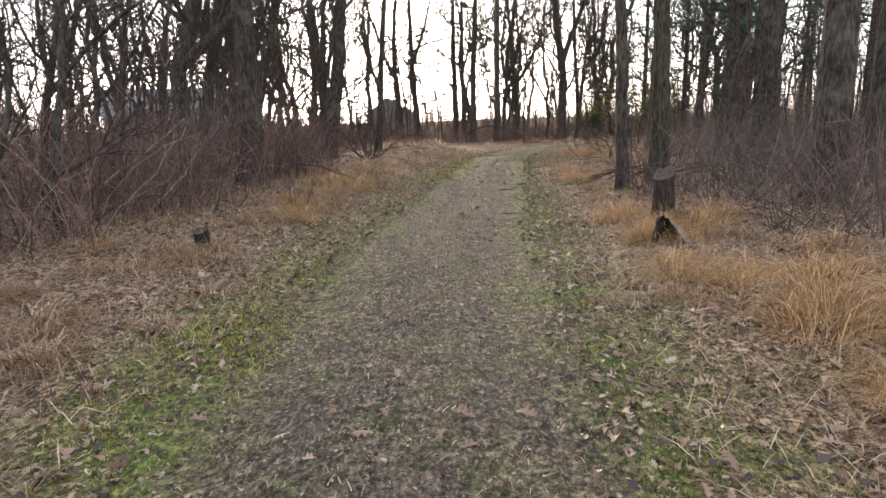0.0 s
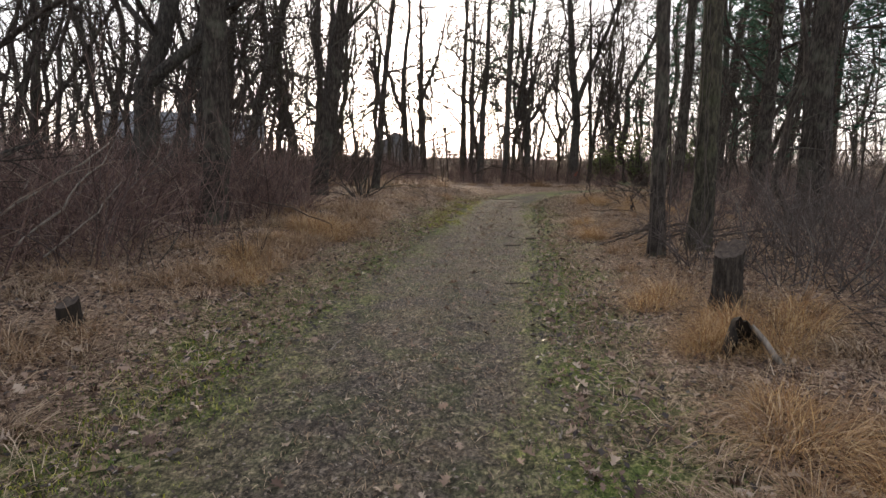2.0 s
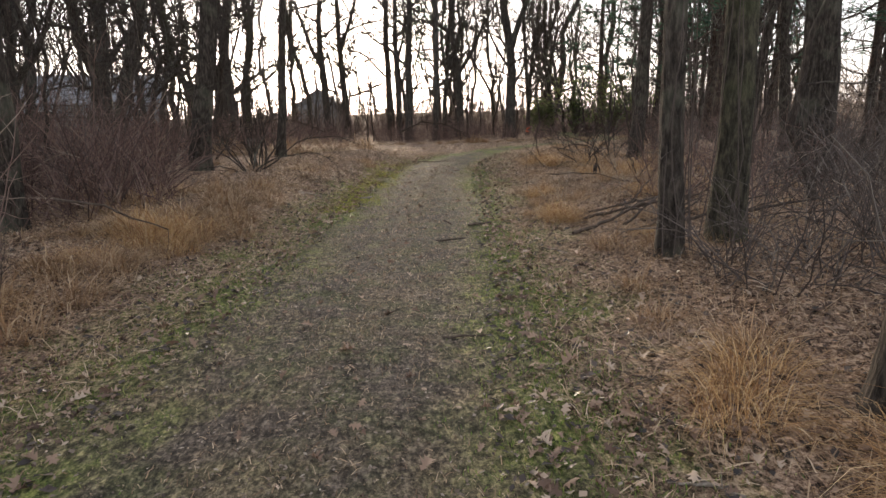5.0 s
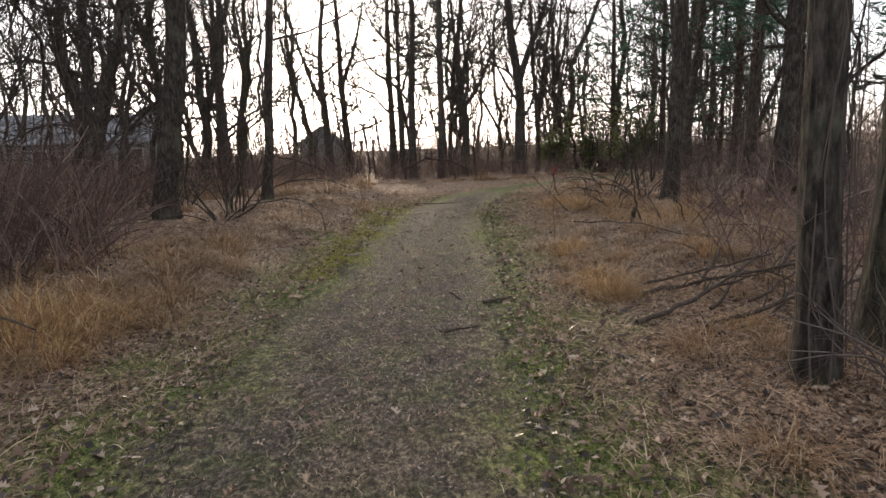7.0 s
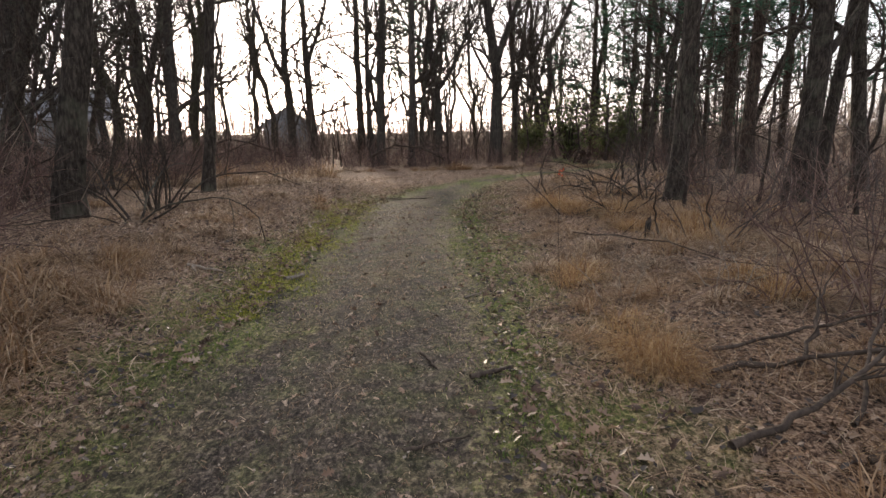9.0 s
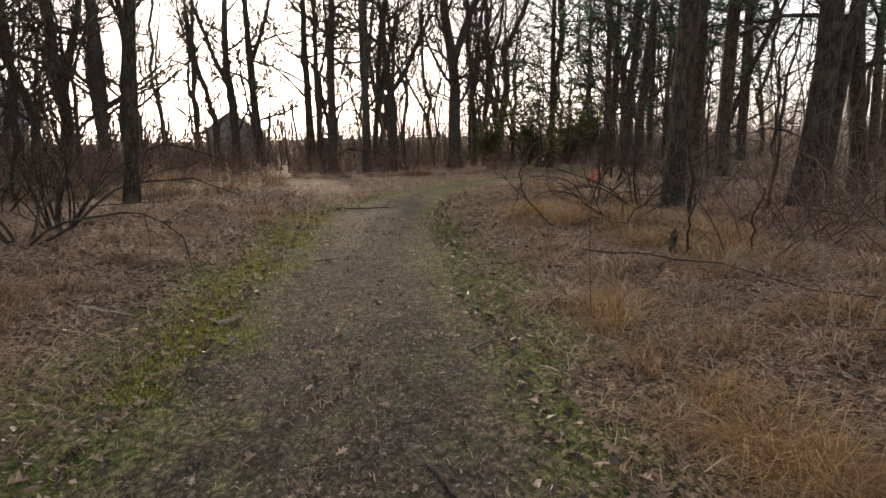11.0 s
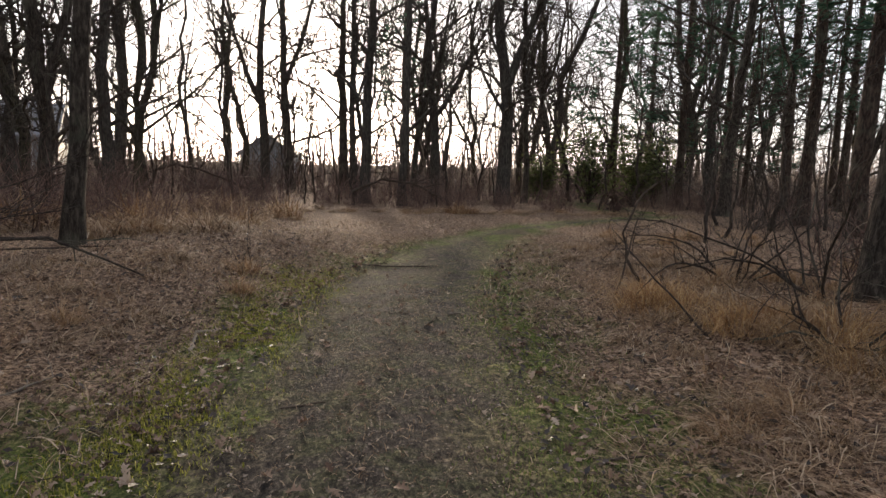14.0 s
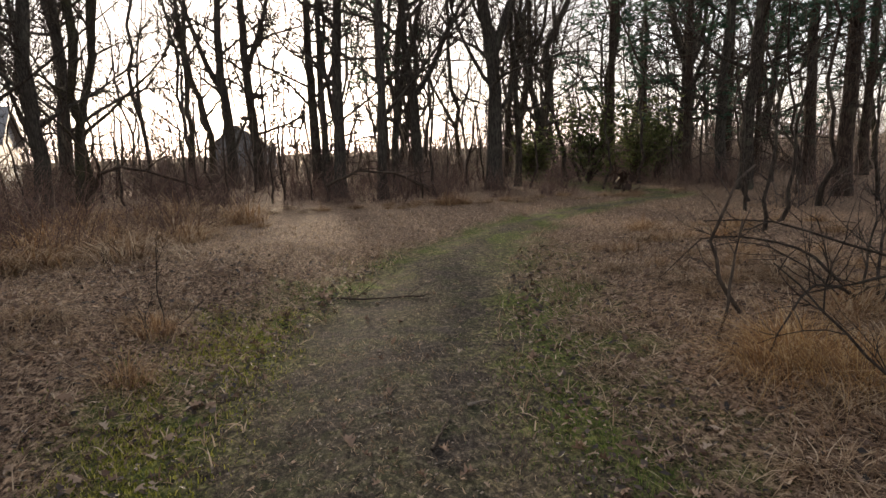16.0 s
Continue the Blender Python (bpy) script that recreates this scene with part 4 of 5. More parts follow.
def stick(points, r, mat, label, name="stick", twiggy=0, category="stick"):
    """A stick through points of the plan, each with a height over the ground."""
    srng = np.random.default_rng(int(abs(points[0][0]) * 1000) + len(points))
    p = np.array([(x, y, gz(x, y) + h + r * 0.7) for x, y, h in points])
    t = np.linspace(0, 1, len(p))
    n = 9
    line = np.stack([np.interp(np.linspace(0, 1, n), t, p[:, i]) for i in range(3)], 1)
    ln = np.linalg.norm(p[-1] - p[0])
    line[1:-1] += srng.normal(0, 0.018 * ln, (n - 2, 3)) * (1, 1, 0.15)
    org = line[0].copy()
    g = Geo()
    tube(g, line - org, r * np.linspace(1.1, 0.55, n) * srng.uniform(0.85, 1.15, n), 7, 0.05, srng)
    ob = tagged(new(name, g.mesh(name, mat)), label, category)
    ob.location = org
    if twiggy:
        f = Geo()
        spray(srng, f, line - org, r * 0.8, 0, twiggy, ln * 0.3)
        tagged(part("twig_spray", f, mat, ob), kind="stuff")


DARK_STICK, PALE_STICK = "dark fallen stick lying on the track", "pale fallen stick lying on the leaves"
stick([(1.47, 13.04, 0), (1.76, 13.15, 0)], 0.02, STICKWOOD, DARK_STICK)
stick([(1.01, 12.24, 0), (1.35, 12.33, 0)], 0.011, STICKWOOD, DARK_STICK)
stick([(1.2, 13.55, 0), (1.3, 13.21, 0)], 0.01, STICKWOOD, DARK_STICK)
stick([(0.85, 9.24, 0), (1.15, 9.20, 0)], 0.008, STICKWOOD, DARK_STICK)
stick([(2.12, 11.5, 0), (2.24, 11.25, 0)], 0.014, DEADWOOD, PALE_STICK)
stick([(2.5, 11.9, 0.02), (2.95, 11.96, 0.08), (3.4, 12.1, 0.25)], 0.022, STICKWOOD, "dark fallen branch in the dry grass", "fallen_branch", 6, "branch")
stick([(-1.03, 17.15, 0), (-0.63, 17.3, 0)], 0.012, STICKWOOD, "dark fallen stick on the leaves")
stick([(-1.05, 17.5, 0), (-0.72, 18.6, 0.02)], 0.012, DEADWOOD, PALE_STICK, twiggy=3)
stick([(-1.15, 16.3, 0.02), (-0.73, 16.25, 0)], 0.013, PALEWOOD, PALE_STICK)
stick([(-1.1, 16.28, 0.0), (-1.02, 16.12, 0)], 0.018, PALEWOOD, PALE_STICK)
stick([(-0.05, 15.86, 0), (0.13, 16.08, 0)], 0.027, DEADWOOD, "thick grey weathered stick lying on the moss")
stick([(-0.12, 19.4, 0), (-0.21, 19.86, 0)], 0.015, PALEWOOD, PALE_STICK)
stick([(-0.22, 19.9, 0), (-0.03, 19.98, 0)], 0.012, PALEWOOD, PALE_STICK)
stick([(0.09, 15.39, 0), (0.13, 15.6, 0)], 0.014, DEADWOOD, PALE_STICK)
stick([(1.72, 14.93, 0), (1.94, 15.06, 0)], 0.012, DEADWOOD, PALE_STICK)
stick([(0.92, 14.71, 0), (1.0, 14.87, 0)], 0.008, STICKWOOD, DARK_STICK)
stick([(1.81, 17.01, 0), (1.82, 16.65, 0)], 0.009, STICKWOOD, DARK_STICK)
stick([(1.06, 23.55, 0), (1.51, 23.43, 0.01), (2.08, 23.29, 0)], 0.014, STICKWOOD, "dark crooked branch lying across the track", "fallen_branch", 4, "branch")
stick([(2.02, 20.57, 0), (2.16, 20.63, 0)], 0.012, DEADWOOD, PALE_STICK)
stick([(3.45, 17.0, 0.12), (3.65, 16.1, 0.2), (3.88, 15.25, 0.2), (4.4, 14.3, 0.12)], 0.009, STICKWOOD, "long dark bramble cane bowed over the grass", "bramble_cane", 3, "cane")
stick([(4.4, 16.6, 0.0), (4.15, 16.2, 0.35), (4.0, 15.9, 0.7)], 0.012, STICKWOOD, "dark leaning dead stem in the grass", "dead_stem", 2, "stem")
stick([(5.0, 16.4, 0.0), (4.75, 16.1, 0.35), (4.6, 15.8, 0.7)], 0.012, STICKWOOD, "dark leaning dead stem in the grass", "dead_stem", 2, "stem")
stick([(4.48, 21.5, 0.0), (4.3, 21.55, 0.3), (4.28, 21.6, 0.6), (4.42, 21.65, 0.95), (4.7, 21.7, 1.15)], 0.016, STICKWOOD, "bowed dark sapling stem over the clearing", "bent_sapling", 4, "sapling")
stick([(3.95, 21.0, 0.0), (4.1, 21.1, 0.35), (4.25, 21.2, 0.8)], 0.012, STICKWOOD, "dark leaning dead stem in the grass", "dead_stem", 2, "stem")
stick([(-4.9, 8.4, 0.25), (-4.2, 9.2, 1.0), (-3.9, 9.5, 1.35)], 0.015, DEADWOOD, "pale dead branch leaning in the thicket", "fallen_branch", 3, "branch")
stick([(-4.3, 8.3, 0.2), (-3.95, 8.8, 0.75), (-3.75, 9.2, 1.2)], 0.014, DEADWOOD, "pale dead branch leaning in the thicket", "fallen_branch", 3, "branch")
stick([(-3.9, 8.2, 0.15), (-3.6, 8.7, 0.6), (-3.5, 9.0, 0.9)], 0.010, DEADWOOD, "pale dead branch leaning in the thicket", "fallen_branch", 2, "branch")
stick([(-2.9, 11.9, 0.45), (-2.4, 11.8, 0.4), (-1.7, 11.6, 0.25)], 0.012, STICKWOOD, "thin dark branch lying over the grass", "fallen_branch", 2, "branch")
stick([(-3.4, 22.6, 0.0), (-1.9, 22.9, 0.02)], 0.012, STICKWOOD, "dark fallen stick on the leaves")
stick([(0.9, 35.4, 0.5), (1.8, 35.2, 0.95), (2.9, 35.0, 0.8), (3.9, 35.4, 0.3)], 0.045, STICKWOOD, "dark fallen tree limb in the brush", "fallen_branch", 14, "branch")
stick([(-6.5, 37.4, 0.3), (-5.4, 36.8, 1.3), (-4.2, 36.4, 1.1), (-2.9, 36.6, 0.5)], 0.06, STICKWOOD, "dark fallen tree limb in the brush", "fallen_branch", 12, "branch")


# dead branches heaped at the foot of the trees
hr = np.random.default_rng(808)
for _ in range(13):
    x, y, a, ln = hr.uniform(2.75, 4.3), hr.uniform(11.3, 13.2), hr.uniform(-0.5, 0.9), hr.uniform(0.6, 1.3)
    h0, h1 = hr.uniform(0.0, 0.08), hr.uniform(0.1, 0.4)
    stick([(x, y, h0), (x + ln * 0.5 * math.cos(a), y + ln * 0.5 * math.sin(a), (h0 + h1) * 0.5), (x + ln * math.cos(a), y + ln * math.sin(a), h1)], hr.uniform(0.008, 0.02), STICKWOOD, "dark dead branch in a tangled heap on the leaves", "fallen_branch", 5, "branch")
for _ in range(34):
    y = hr.uniform(4, 21)
    x, a, ln = float(track_x(y)) + hr.uniform(-3.2, 3.4), hr.uniform(0, 3.14), hr.uniform(0.12, 0.4)
    stick([(x, y, 0), (x + ln * math.cos(a), y + ln * math.sin(a), 0)], hr.uniform(0.004, 0.009), STICKWOOD if hr.random() < 0.7 else DEADWOOD, "thin fallen twig lying on the ground", "twig", 2, "twig")


# rotten stump, hollow and dark, with a splinter leaning on it
def hollow_stump(x, y):
    hrng = np.random.default_rng(9)
    ob = tagged(new("rotten_stump"), "dark hollow rotten stump with a leaning splinter", "stump")
    ob.matrix_basis = pose(x, y, gz(x, y) - 0.02)
    shell, n = Geo(), 13
    for k, (r, t) in enumerate(((0.17, 0.0), (0.125, 0.0))):
        a = np.linspace(0.25, math.pi * 1.12, n)
        lo = np.stack([np.cos(a) * r, np.sin(a) * r, np.zeros(n)], 1)
        top = 0.28 * np.sin(np.linspace(0.35, 2.5, n)) + hrng.normal(0, 0.015, n)
        hi = np.stack([np.cos(a) * r * 0.75, np.sin(a) * r * 0.75 - 0.03, np.maximum(top, 0.05)], 1)
        shell.add(np.concatenate([lo, hi]), [(i, i + 1, n + i + 1, n + i) for i in range(n - 1)])
    shell.f += [(n + i, n + i + 1, 3 * n + i + 1, 3 * n + i) for i in range(n - 1)]
    part("shell", shell, HOLLOW, ob)
    piece = Geo()
    tube(piece, [(-0.02, -0.1, 0.28), (0.04, -0.15, 0.2), (0.1, -0.2, 0.1), (0.17, -0.26, 0.0)], (0.012, 0.02, 0.023, 0.02), 6, 0.12, hrng)
    part("splinter", piece, DEADWOOD, ob, "grey weathered wooden splinter")


hollow_stump(2.36, 6.5)
for x, y, s in ((2.88, 15.2, 0.8), (3.0, 15.35, 0.7), (2.78, 14.95, 0.55), (2.68, 13.2, 0.7), (2.75, 13.0, 0.6)):
    tussock("fine", x, y, s)
for x, y, s in ((2.65, 15.7, 0.8), (2.85, 15.85, 0.9), (3.1, 16.05, 0.95), (3.35, 16.25, 1.0), (3.6, 16.45, 1.0), (3.3, 15.9, 0.8)):
    tussock("low", x, y, s)
for x, y, s in ((2.28, 6.78, 0.75), (2.5, 6.75, 0.8), (2.12, 6.62, 0.6), (2.62, 6.5, 0.6)):
    tussock("fine", x, y, s)

# red leaves still hanging, and a dark leafy clump by the brush
def leaf_clump(name, x, y, z, size, count, mat, label, stem):
    lrng = np.random.default_rng(count)
    ob = tagged(new(name), label, "leaves")
    ob.matrix_basis = pose(x, y, gz(x, y))
    s = Geo()
    tube(s, [(0.02, 0, -0.03), (0, 0.02, z * 0.5), (0, 0, z)], (stem, stem * 0.8, stem * 0.5), 5)
    part("stem", s, TWIG, ob)
    for _ in range(count):
        d = lrng.normal(0, 1, 3)
        d /= np.linalg.norm(d)
        at_ = np.array([0, 0, z]) + d * size * lrng.uniform(0.1, 0.7)
        u, w = side_way(lrng, d, 1.2) * size * 0.5, side_way(lrng, d, 1.4) * size * 0.25
        g = Geo()
        g.add([at_, at_ + u * 0.5 + w, at_ + u, at_ + u * 0.5 - w], [(0, 1, 2), (0, 2, 3)])
        part("leaf", g, mat, ob, smooth=False)


leaf_clump("red_leaf_sprig", 2.66, 15.1, 1.08, 0.055, 6, RED_LEAF, "sprig of orange-red dead leaves on a bare stem", 0.003)
leaf_clump("dark_leaf_clump", 9.5, 34.0, 0.45, 0.5, 40, DARK_LEAF, "dark clump of dead leaves in the brush", 0.02)


# ---- houses beyond the woods ----
def siding(name, col):
    mat, nt, bsdf = fresh(name, 0.7, 0.3)
    pos = nt.nodes.new("ShaderNodeTexCoord").outputs["Object"]
    n = noise_tex(nt, stretched(nt, pos, 0.6, 0.6, 7), 1.0, 4)
    nt.links.new(ramp(nt, n, [(0.3, tuple(c * 0.8 for c in col)), (0.7, col)]), bsdf.inputs["Base Color"])
    return mat


SIDING, SHINGLE, PANE, TRIM = siding("grey_siding", (0.27, 0.285, 0.3)), siding("grey_shingle", (0.24, 0.24, 0.25)), siding("dark_glass", (0.03, 0.035, 0.04)), siding("white_trim", (0.7, 0.7, 0.68))


def box(geo, x0, y0, z0, x1, y1, z1):
    v = [(x, y, z) for z in (z0, z1) for x, y in ((x0, y0), (x1, y0), (x1, y1), (x0, y1))]
    geo.add(v, [(3, 2, 1, 0), (4, 5, 6, 7), (0, 1, 5, 4), (1, 2, 6, 5), (2, 3, 7, 6), (3, 0, 4, 7)])


def house(x, y, w, d, h, rise, turn, label):
    ob = thing("house", x, y, label, "house", turn=turn)
    wall = Geo()
    box(wall, -w / 2, -d / 2, -0.3, w / 2, d / 2, h)
    for sx in (-1, 1):
        wall.add([(sx * w / 2, -d / 2, h), (sx * w / 2, d / 2, h), (sx * w / 2, 0, h + rise)], [(0, 1, 2)])
    part("wall", wall, SIDING, ob, smooth=False)
    roof = Geo()
    e = 0.4
    for sy in (-1, 1):
        k = rise / (d / 2)
        v = []
        for xx_ in (-w / 2 - e, w / 2 + e):
            for off_, up in ((d / 2 + e, 0.0), (0, 0.0), (0, 0.16), (d / 2 + e, 0.16)):
                v.append((xx_, sy * off_, h + rise - k * off_ + up + 0.01))
        roof.add(v, [(0, 1, 2, 3), (7, 6, 5, 4), (0, 4, 5, 1), (3, 2, 6, 7), (0, 3, 7, 4)])
    part("roof", roof, SHINGLE, ob, smooth=False)
    for i in range(max(2, int(w / 3))):
        wx = -w / 2 + (i + 0.5) * w / max(2, int(w / 3))
        win = Geo()
        box(win, wx - 0.5, -d / 2 - 0.05, 0.9, wx + 0.5, -d / 2 + 0.02, 2.2)
        fr = part("window", win, TRIM, ob, smooth=False)
        pane = Geo()
        box(pane, wx - 0.42, -d / 2 - 0.07, 0.98, wx + 0.42, -d / 2 - 0.052, 2.12)
        part("pane", pane, PANE, fr, smooth=False)


house(-24, 56, 12, 8, 2.7, 2.0, 18, "grey low house with shingled roof beyond the trees")
house(-7.9, 80, 8, 5, 2.3, 1.8, 90, "grey gabled house far beyond the trees")

# ---- far woods and far brush, past counting ----
frng = np.random.default_rng(55)
fw, fb = Geo(), Geo()
for _ in range(170):
    a = frng.uniform(-1.15, 1.15)
    dist = frng.uniform(62, 120)
    x, y = math.sin(a) * dist, math.cos(a) * dist
    h = frng.uniform(9, 16)
    line = wander(frng, (x, y, -0.2), (frng.normal(0, 0.05), 0, 1), h, 6, 0.05)
    r = frng.uniform(0.06, 0.18)
    tube(fw, line, np.linspace(r, r * 0.2, 7), 5, tip=False)
    for _ in range(26):
        k = int(frng.integers(1, 7))
        sub = bough(frng, line[k], side_way(frng, np.array([0, 0, 1.0]), frng.uniform(0.5, 1.2)), frng.uniform(1.5, 5), 4, 1.0, 0.1, 0.03)
        tube(fw, sub, np.linspace(0.06, 0.02, 5), 3, tip=False)
for _ in range(10000):
    a = frng.uniform(-1.2, 1.2)
    dist = frng.uniform(44, 75)
    x, y = math.sin(a) * dist, math.cos(a) * dist
    line = wander(frng, (x, y, -0.1), (frng.normal(0, 0.4), frng.normal(0, 0.4), 1), frng.uniform(0.8, 2.2) * frng.uniform(0.7, 2.6), 2, 0.3)
    tube(fb, line, (0.024, 0.018, 0.008), 3, tip=False)
for _ in range(3600):
    a = frng.uniform(-1.25, 1.25)
    dist = frng.uniform(72, 150)
    x, y = math.sin(a) * dist, math.cos(a) * dist
    line = wander(frng, (x, y, -0.2), (frng.normal(0, 0.35), frng.normal(0, 0.35), 1), frng.uniform(1.5, 4.0) * frng.uniform(0.7, 2.6), 2, 0.25)
    tube(fb, line, (0.055, 0.04, 0.02), 3, tip=False)
tagged(new("far_woods", fw.mesh("far_woods", BARK_GREY)), "bare woods in the distance", "woods", kind="stuff")
tagged(new("far_brush", fb.mesh("far_brush", CANE_FAR)), "grey-brown brush in the distance", "brush", kind="stuff")


# ---- ground cover ----
def blades_object(name, x, y, length, lean, width, mat, label, seed):
    """Many single grass blades as one mesh."""
    r = np.random.default_rng(seed)
    n = len(x)
    b = r.uniform(0, 6.28, n)
    base = np.stack([x, y, ground_z(x, y) - 0.004], 1)
    out = np.stack([np.cos(b), np.sin(b), np.zeros(n)], 1)
    side = np.stack([-np.sin(b), np.cos(b), r.normal(0, 0.4, n)], 1) * (width * r.uniform(0.6, 1.4, n))[:, None]
    up = np.array([0, 0, 1.0])
    ca, sa = np.cos(lean), np.sin(lean)
    mid = base + out * (length * 0.55 * sa)[:, None] + up * (length * 0.6 * ca + 0.008)[:, None]
    tip = base + out * (length * sa * 1.1)[:, None] + up * (length * 0.85 * ca + 0.006)[:, None]
    v = np.stack([base - side, base + side, mid - side * 0.8, mid + side * 0.8, tip], 1).reshape(-1, 3)
    i = (np.arange(n) * 5)[:, None]
    g = Geo()
    g.v = [v]
    g.f = (i + np.array([[0, 1, 3, 2]])).tolist() + (i + np.array([[2, 3, 4]])).tolist()
    return tagged(new(name, g.mesh(name, mat)), label, "grass", kind="stuff")


def strewn(r, n, y0, y1, off_lo, off_hi, near=1.0):
    """Places on both sides of the track, denser towards it."""
    y = y0 + (y1 - y0) * r.uniform(0, 1, n) ** near
    o = off_lo + (off_hi - off_lo) * r.uniform(0, 1, n) ** 1.3
    return track_x(y) + o * np.where(r.uniform(0, 1, n) < 0.5, -1, 1), y


def patchy(x, y, k=1.0, shift=0.0):
    return 0.5 + 0.5 * np.sin(1.9 * k * x + 1.1 * k * y + shift) * np.sin(1.3 * k * y - 0.8 * k * x + 2 * shift)


gr = np.random.default_rng(91)
x, y = strewn(gr, 62000, 1.2, 27, 1.3, 4.6)
blades_object("matted_grass", x, y, gr.uniform(0.05, 0.19, len(x)), gr.uniform(0.95, 1.5, len(x)), 0.0022, THATCH, "matted dry tan grass on the verges", 1)
x, y = strewn(gr, 80000, 1.2, 26, 0.6, 2.5)
o = np.abs(x - track_x(y))
keep = (patchy(x, y, 1.0, 0.7) * np.exp(-((o - 1.45) / 0.45) ** 2) > gr.uniform(0.0, 0.42, len(x)))
x, y = x[keep], y[keep]
PATCHES = [(-1.42, 4.6, 0.2, 1.2), (1.1, 3.2, 0.2, 0.7), (-1.5, 7.4, 0.25, 0.8), (1.45, 8.3, 0.2, 0.8), (-0.85, 11.2, 0.35, 1.0), (1.7, 11.2, 0.2, 1.0), (-0.35, 15.0, 0.3, 1.0), (2.15, 17.0, 0.2, 1.0), (2.55, 19.8, 0.2, 0.9)]
for px, py, sx, sy in PATCHES:
    x, y = np.concatenate([x, gr.normal(px, sx, 3000)]), np.concatenate([y, gr.normal(py, sy, 3000)])
blades_object("green_grass", x, y, gr.uniform(0.008, 0.03, len(x)), gr.uniform(0.2, 1.2, len(x)), 0.0022, GREEN, "short green grass and moss along the wheel tracks", 2)
# mossy strip left of the track, its sunlit look painted into the blades
y = gr.uniform(14.5, 23.2, 27000)
x = 0.0 + (y - 17.5) * 0.09 + gr.normal(0, 0.2, len(y))
x, y = np.concatenate([x, gr.normal(-1.35, 0.2, 5500)]), np.concatenate([y, gr.normal(4.2, 1.2, 5500)])
keep = patchy(x * 2, y, 1.2, 0.4) > gr.uniform(0.1, 0.65, len(x))
x, y = x[keep], y[keep]
blades_object("yellow_moss", x, y, gr.uniform(0.012, 0.04, len(x)), gr.uniform(0.2, 1.2, len(x)), 0.003, SUNLIT_MOSS, "yellow-green mossy patch beside the track, with sunlight put into its colour", 6)
x, y = strewn(gr, 22000, 1.2, 22, 0.0, 1.6)
blades_object("track_grass", x, y, gr.uniform(0.015, 0.06, len(x)), gr.uniform(0.9, 1.5, len(x)), 0.0018, THATCH, "sparse trodden dry grass on the track", 3)
x, y = strewn(gr, 30000, 1.5, 22, 2.1, 4.4)
keep = patchy(x, y, 1.4, 2.0) > gr.uniform(0.2, 0.95, len(x))
x, y = x[keep], y[keep]
blades_object("tall_dry_grass", x, y, gr.uniform(0.1, 0.3, len(x)), gr.uniform(0.5, 1.35, len(x)), 0.0015, STRAW, "thin tall dry grass at the thicket's edge", 4)
x, y = strewn(gr, 14000, 20, 34, 0.8, 6.0)
blades_object("clearing_grass", x, y, gr.uniform(0.04, 0.14, len(x)), gr.uniform(0.6, 1.4, len(x)), 0.004, THATCH, "short dry grass of the clearing", 5)

HALF = np.array([(0.0, 0.012), (0.16, 0.17), (0.26, 0.07), (0.44, 0.33), (0.54, 0.1), (0.74, 0.28), (0.8, 0.1), (1.0, 0.0)])


def oak_leaf(curl, fold):
    """A lobed leaf, one long along x, with a bent midrib."""
    rib = np.array([(t, 0, curl * t * (1 - t)) for t in HALF[:, 0]])
    left = np.array([(t, w, curl * t * (1 - t) + fold * w * w * 2.2) for t, w in HALF])
    right = left * (1, -1, 1)
    n = len(HALF)
    f = []
    for i in range(n - 1):
        f += [(i, i + 1, n + i + 1, n + i), (i + 1, i, 2 * n + i, 2 * n + i + 1)]
    return np.concatenate([rib, left, right]) - (0.5, 0, 0), f


def leaf_litter(name, x, y, size, label, seed, simple=False, mat=LEAF):
    r = np.random.default_rng(seed)
    n = len(x)
    if simple:
        lv = np.array([(-0.5, 0, 0), (0, 0.28, 0.08), (0.5, 0, 0.02), (0.05, -0.28, 0.1), (0, 0, 0.0)])
        lf = [(0, 4, 1), (1, 4, 2), (2, 4, 3), (3, 4, 0)]
    shapes = [oak_leaf(c, k) for c, k in ((0.25, 0.9), (-0.15, 1.4), (0.4, -0.6), (0.1, 2.0))]
    V, F, base = [], [], 0
    for i in range(n):
        if not simple:
            lv, lf = shapes[i % 4]
        a, t1, t2 = r.uniform(0, 6.28), r.normal(0, 0.28), r.normal(0, 0.35)
        m = np.array(Euler((t2, t1, a)).to_matrix())
        p = (lv * size[i] * (1, r.uniform(0.8, 1.3), 1)) @ m.T
        p[:, 2] -= p[:, 2].min() * 0.75
        V.append(p)
        F += [tuple(q + base for q in f) for f in lf]
        base += len(lv)
    v = np.concatenate(V)
    reps = np.repeat(np.arange(n), [len(q) for q in V])
    v[:, 0] += x[reps]
    v[:, 1] += y[reps]
    v[:, 2] += (ground_z(x, y) + r.uniform(0.002, 0.02, n))[reps]
    g = Geo()
    g.v, g.f = [v], F
    return tagged(new(name, g.mesh(name, mat)), label, "leaves", kind="stuff")


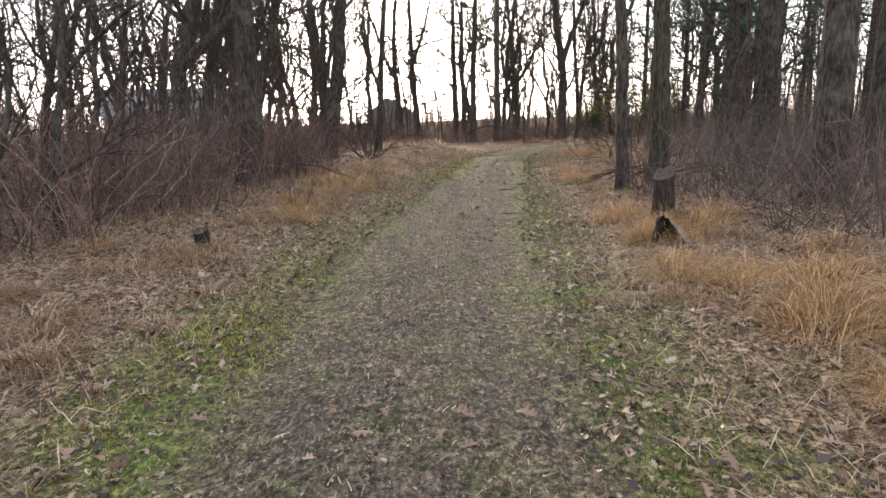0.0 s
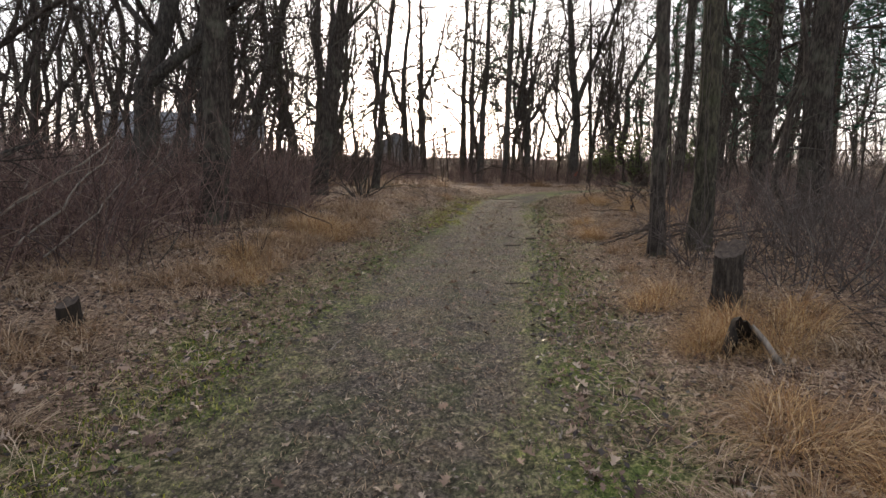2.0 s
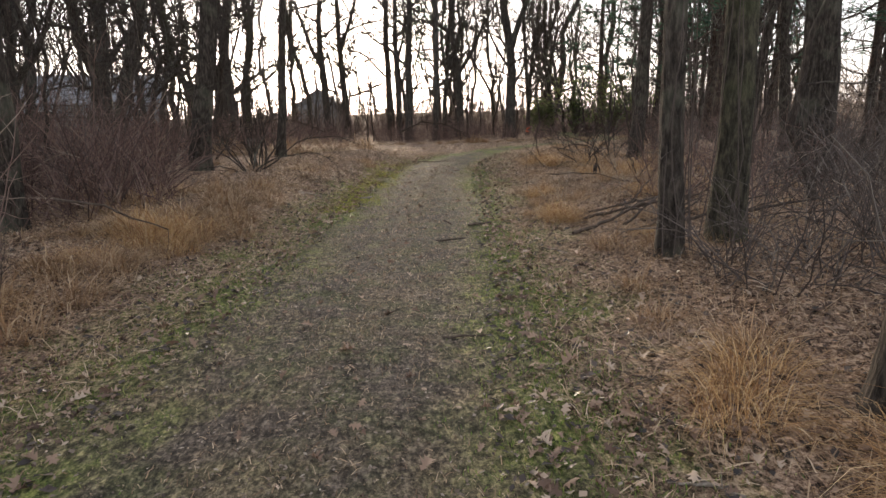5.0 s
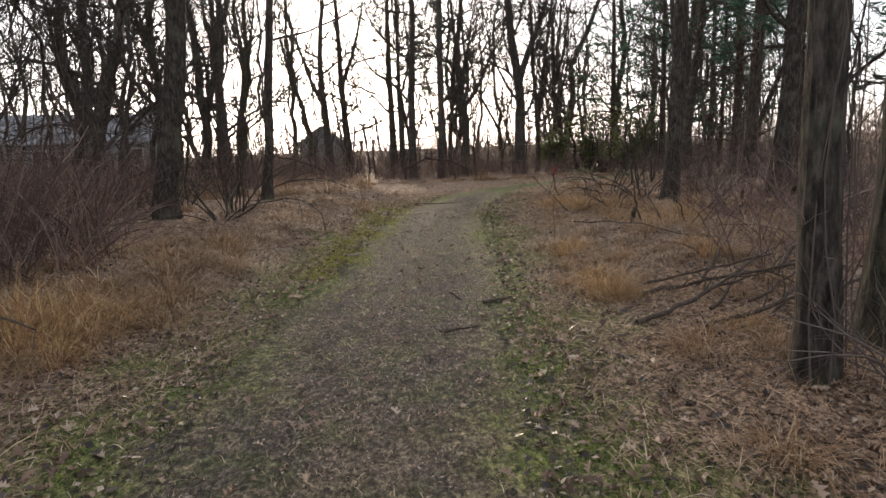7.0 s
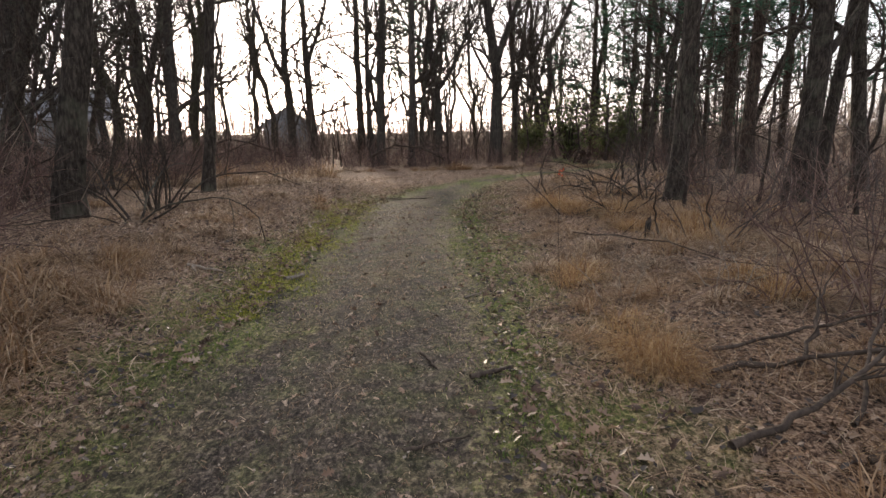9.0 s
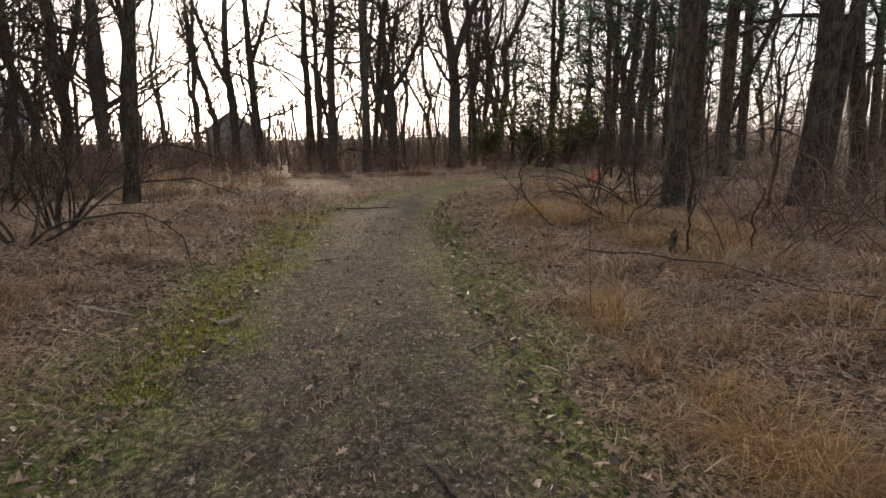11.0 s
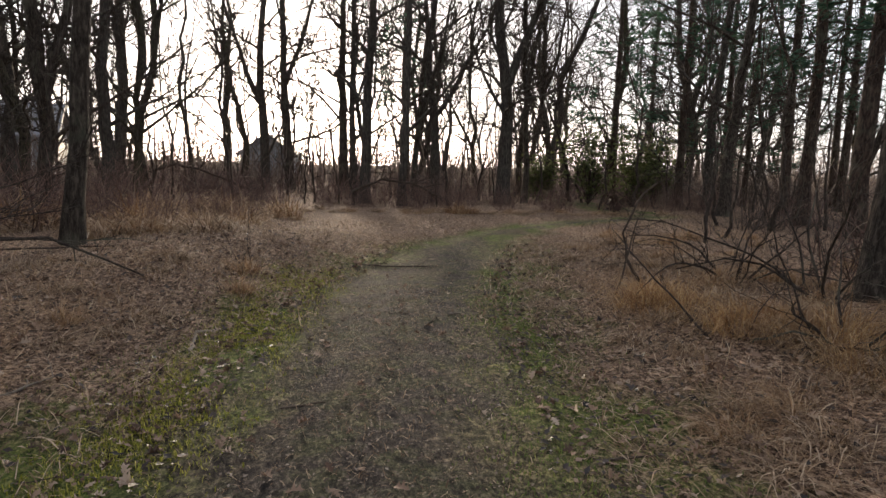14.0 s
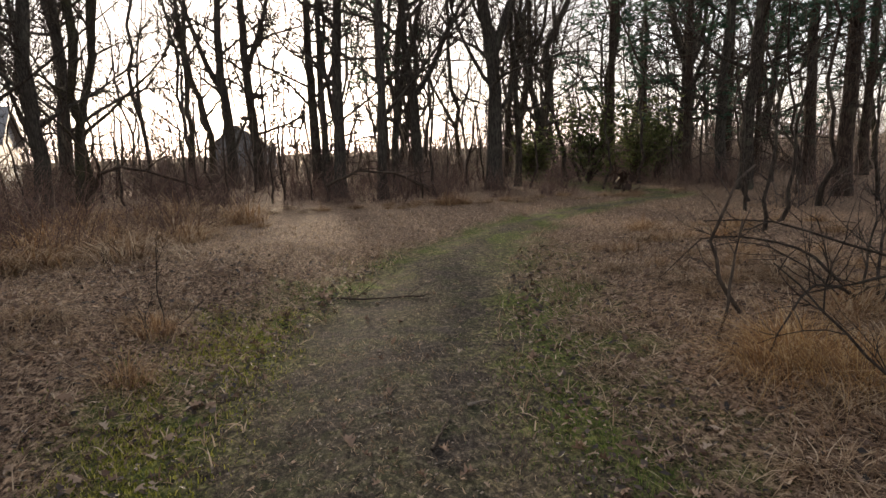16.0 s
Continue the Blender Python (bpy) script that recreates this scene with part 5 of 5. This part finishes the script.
x, y = strewn(gr, 8000, 1.2, 25, 1.0, 4.4, 1.15)
leaf_litter("leaf_litter", x, y, gr.uniform(0.035, 0.095, len(x)), "brown fallen oak leaves strewn over the verges", 11)
x, y = strewn(gr, 800, 1.2, 24, 0.0, 1.4)
leaf_litter("track_leaves", x, y, gr.uniform(0.025, 0.075, len(x)), "scattered fallen leaves on the track", 12)
x, y = strewn(gr, 24000, 1.0, 22, 0.0, 1.5, 1.25)
leaf_litter("track_scraps", x, y, gr.uniform(0.01, 0.03, len(x)), "crumbled leaf scraps trodden into the track", 14, True, LEAF_DULL)
x, y = strewn(gr, 15000, 1.0, 26, 1.0, 4.6)
leaf_litter("leaf_scraps", x, y, gr.uniform(0.014, 0.055, len(x)), "crumbled leaf scraps over the ground", 13, True)
x, y = strewn(gr, 14000, 1.0, 26, 0.9, 4.6)
leaf_litter("dark_leaf_scraps", x, y, gr.uniform(0.02, 0.07, len(x)), "dark rotting leaf scraps over the ground", 15, True, LEAF_DARK)

# single large leaves near the line walked
lm = []
for c, k in ((0.25, 0.9), (-0.15, 1.2), (0.35, -0.5), (0.15, 1.8)):
    g = Geo()
    g.add(*oak_leaf(c, k))
    lm.append(g.mesh("leaf", LEAF))
lr = np.random.default_rng(66)
spots = [(1.56, 15.25, 0.15), (-0.27, 3.0, 0.1), (-0.28, 2.72, 0.11), (0.17, 2.91, 0.1), (0.48, 2.93, 0.13), (0.2, 2.64, 0.09), (1.08, 2.39, 0.1), (-1.78, 3.17, 0.13), (-1.54, 2.59, 0.13), (-0.34, 4.45, 0.09), (1.24, 2.46, 0.14), (1.53, 8.63, 0.14), (-0.67, 9.42, 0.11), (0.25, 9.01, 0.13), (-0.8, 6.82, 0.14), (-1.15, 6.61, 0.13), (0.67, 7.76, 0.11), (1.31, 20.22, 0.13), (0.35, 20.47, 0.12), (-0.62, 17.46, 0.14), (0.45, 17.84, 0.12), (2.92, 18.8, 0.13)]
lx, ly = strewn(lr, 170, 1.6, 21, 0.0, 2.4)
spots += [(float(a), float(b), float(lr.uniform(0.05, 0.095))) for a, b in zip(lx, ly)]
for n, (x, y, s) in enumerate(spots):
    ob = new("leaf", lm[n % 4])
    ob.parent = ground
    ob.matrix_basis = Matrix.Translation((x, y, gz(x, y) + 0.018)) @ Euler((lr.normal(0, 0.2), lr.normal(0, 0.15), lr.uniform(0, 6.28))).to_matrix().to_4x4() @ Matrix.Scale(s, 4)
